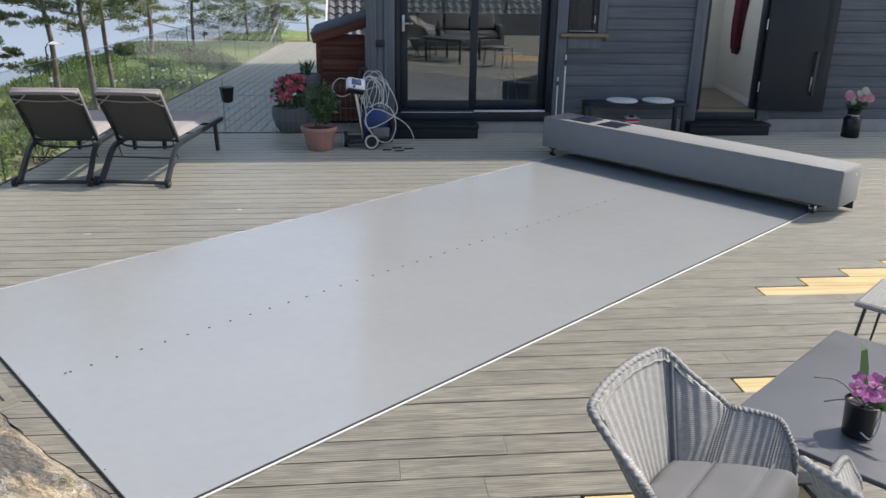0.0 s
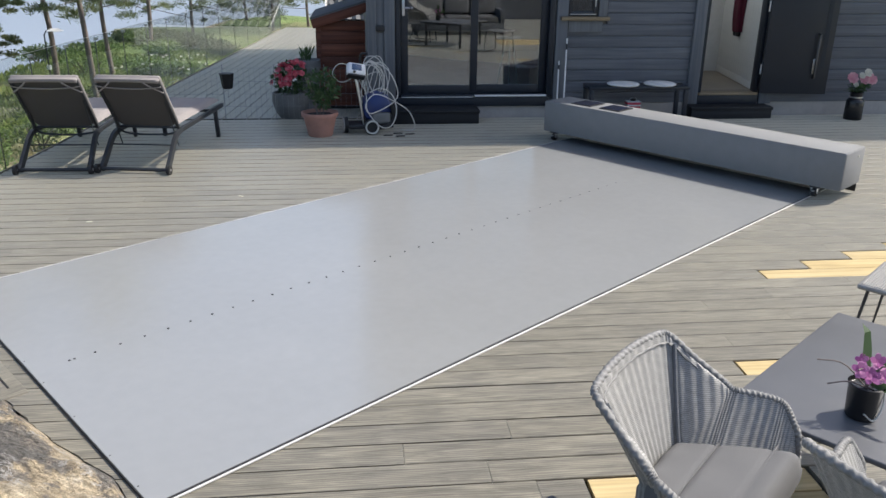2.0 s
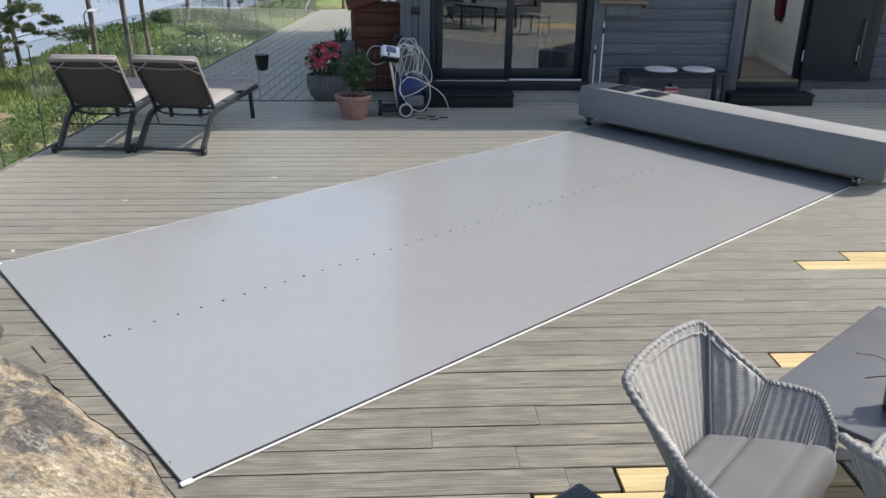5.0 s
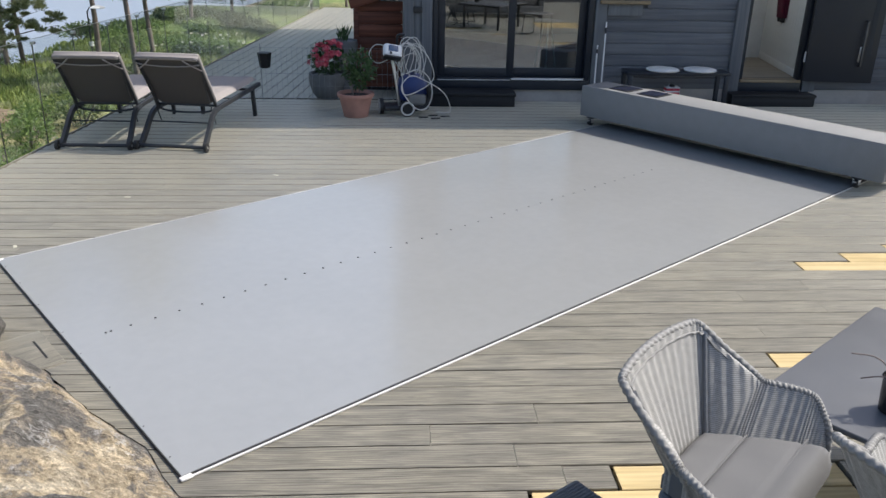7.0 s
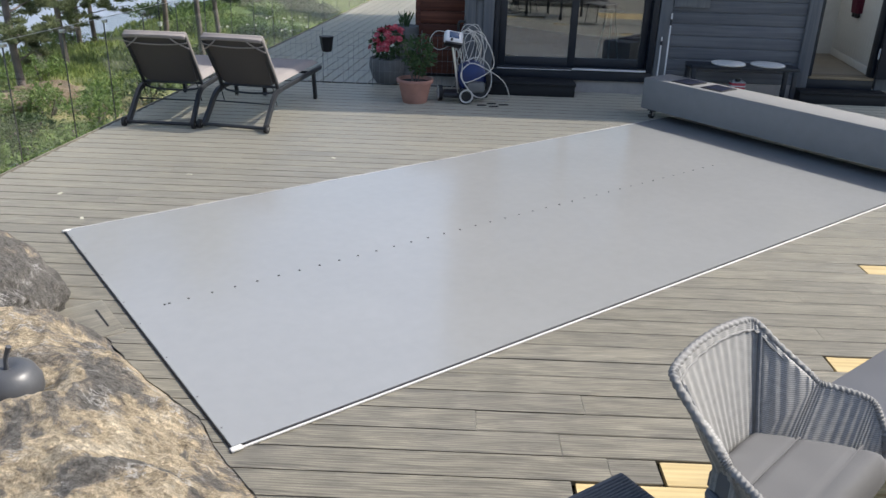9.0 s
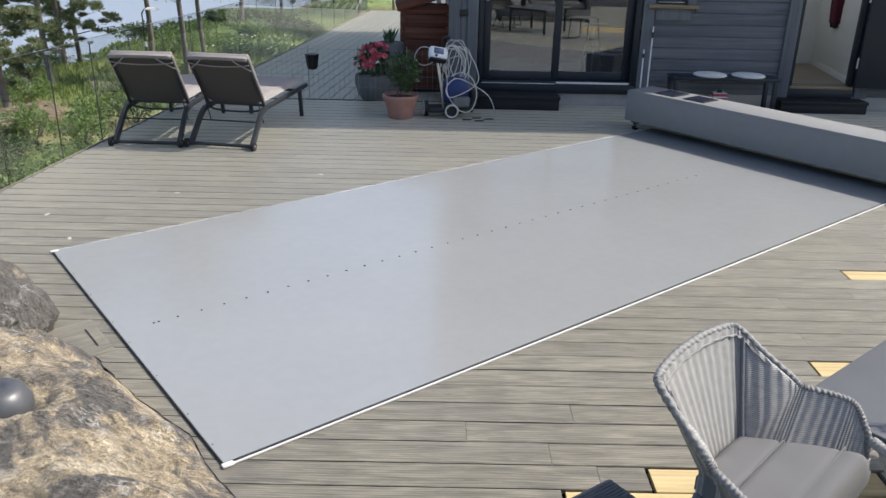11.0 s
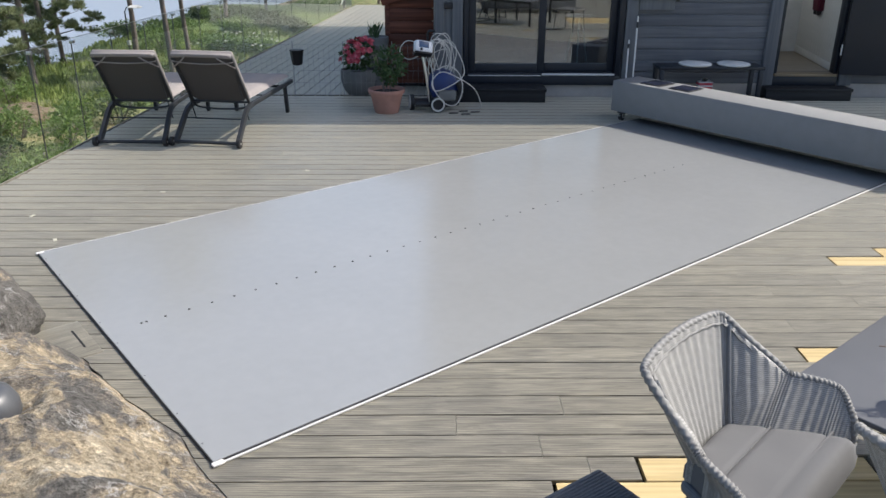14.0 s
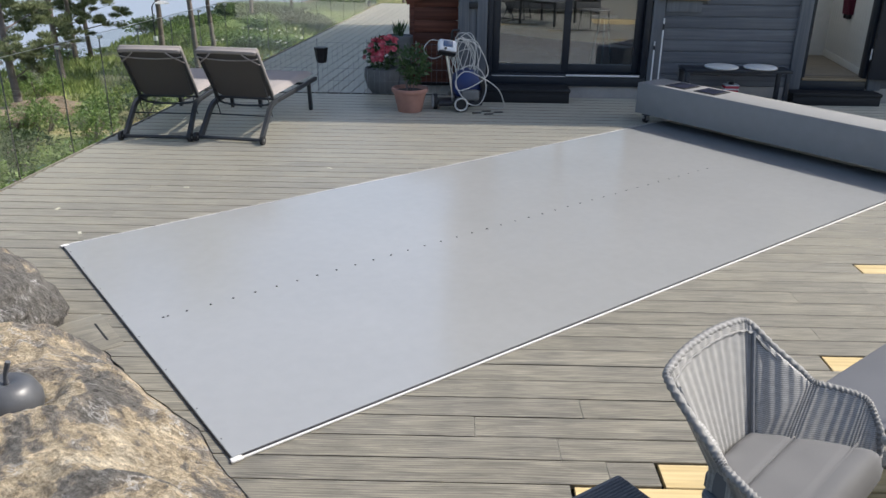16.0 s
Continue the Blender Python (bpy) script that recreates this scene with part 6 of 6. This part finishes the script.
PINES = [(-0.335, 0.936, 18, 6.5, 0.15, 0.34, 0.9, (-0.02, 0)), (-0.297, 0.944, 15.5, 6.2, 0.14, 0.30, 0.9, (-0.025, 0)), (-0.279, 0.951, 19, 6.0, 0.14, 0.26, 1.1, (-0.02, 0)),
         (-0.236, 0.968, 24, 6.0, 0.16, 0.18, 1.35, (0, 0)), (-0.19, 0.975, 29, 5.0, 0.15, 0.15, 1.5, (0, 0)), (-0.10, 0.991, 31, 6.5, 0.15, 0.12, 1.6, (0, 0)), (-0.06, 0.991, 33, 6.0, 0.15, 0.12, 1.6, (0, 0)),
         (-0.472, 0.862, 12.5, 5.0, 0.15, 0.14, 0.5, (-0.03, 0)), (-0.432, 0.887, 15.0, 5.6, 0.14, 0.16, 0.6, (-0.02, 0)), (-0.417, 0.895, 17.5, 5.6, 0.13, 0.12, 0.62, (0, 0)), (-0.403, 0.901, 18.5, 5.6, 0.13, 0.12, 0.65, (0.01, 0)),
         (-0.52, 0.84, 16.5, 7.0, 0.14, 0.2, 0.75, (0, 0)), (-0.13, 0.985, 36, 6.5, 0.15, 0.12, 1.7, (0, 0))]
for k, (dx, dy, r, h, tr, first, sp, ln) in enumerate(PINES):
    px, py = along(dx, dy, r)
    build_pine(px, py, min(h, 6.2), tr * 0.38, 40 + k, first, "tall pine tree with bare trunk and open crown", sp, ln)


def build_lamp():
    x, y = -5.9, 15.6
    z = terrain(x, y)
    l = thing("garden_lamp", pose(x, y, z) @ Matrix.Scale(0.9, 4), "slim garden lamp post with a flat white shade", "lamp post")
    part("pole", tube([(0, 0, -0.1), (0, 0, 1.25)], 0.014, 8), M_LOUNGE, l)
    part("arm", tube(smooth_path([(0, 0, 1.22), (0.06, 0, 1.32), (0.2, 0, 1.34)], 8), 0.011, 8), M_LOUNGE, l)
    part("shade", lathe([(0, 0.055), (0.07, 0.05), (0.15, 0.015), (0.155, 0.0), (0.12, 0.0), (0, 0.02)], 24, pose(0.22, 0, 1.31)), M_WHITEP, l, "flat white shade")
    part("fitting", tube([(0, 0, 0.55), (0, 0, 0.64)], 0.045, 10), M_WHITEP, l, "small white fitting")


build_lamp()

# small white petals blown onto the boards
for k, (x, y) in enumerate(((-2.21, 5.73), (-2.95, 5.2), (-1.2, 6.3), (3.23, 7.43), (-2.6, 4.75))):
    a = k * 1.3
    single("fallen_leaf", block((-0.021, -0.011, 0.0), (0.021, 0.011, 0.004), 0.0015), M_WHITEPETAL, "pale dry leaf lying on the boards", "leaf", pose(x, y, 0.0, 0, 0, math.degrees(a)), "fallen leaves on the deck")
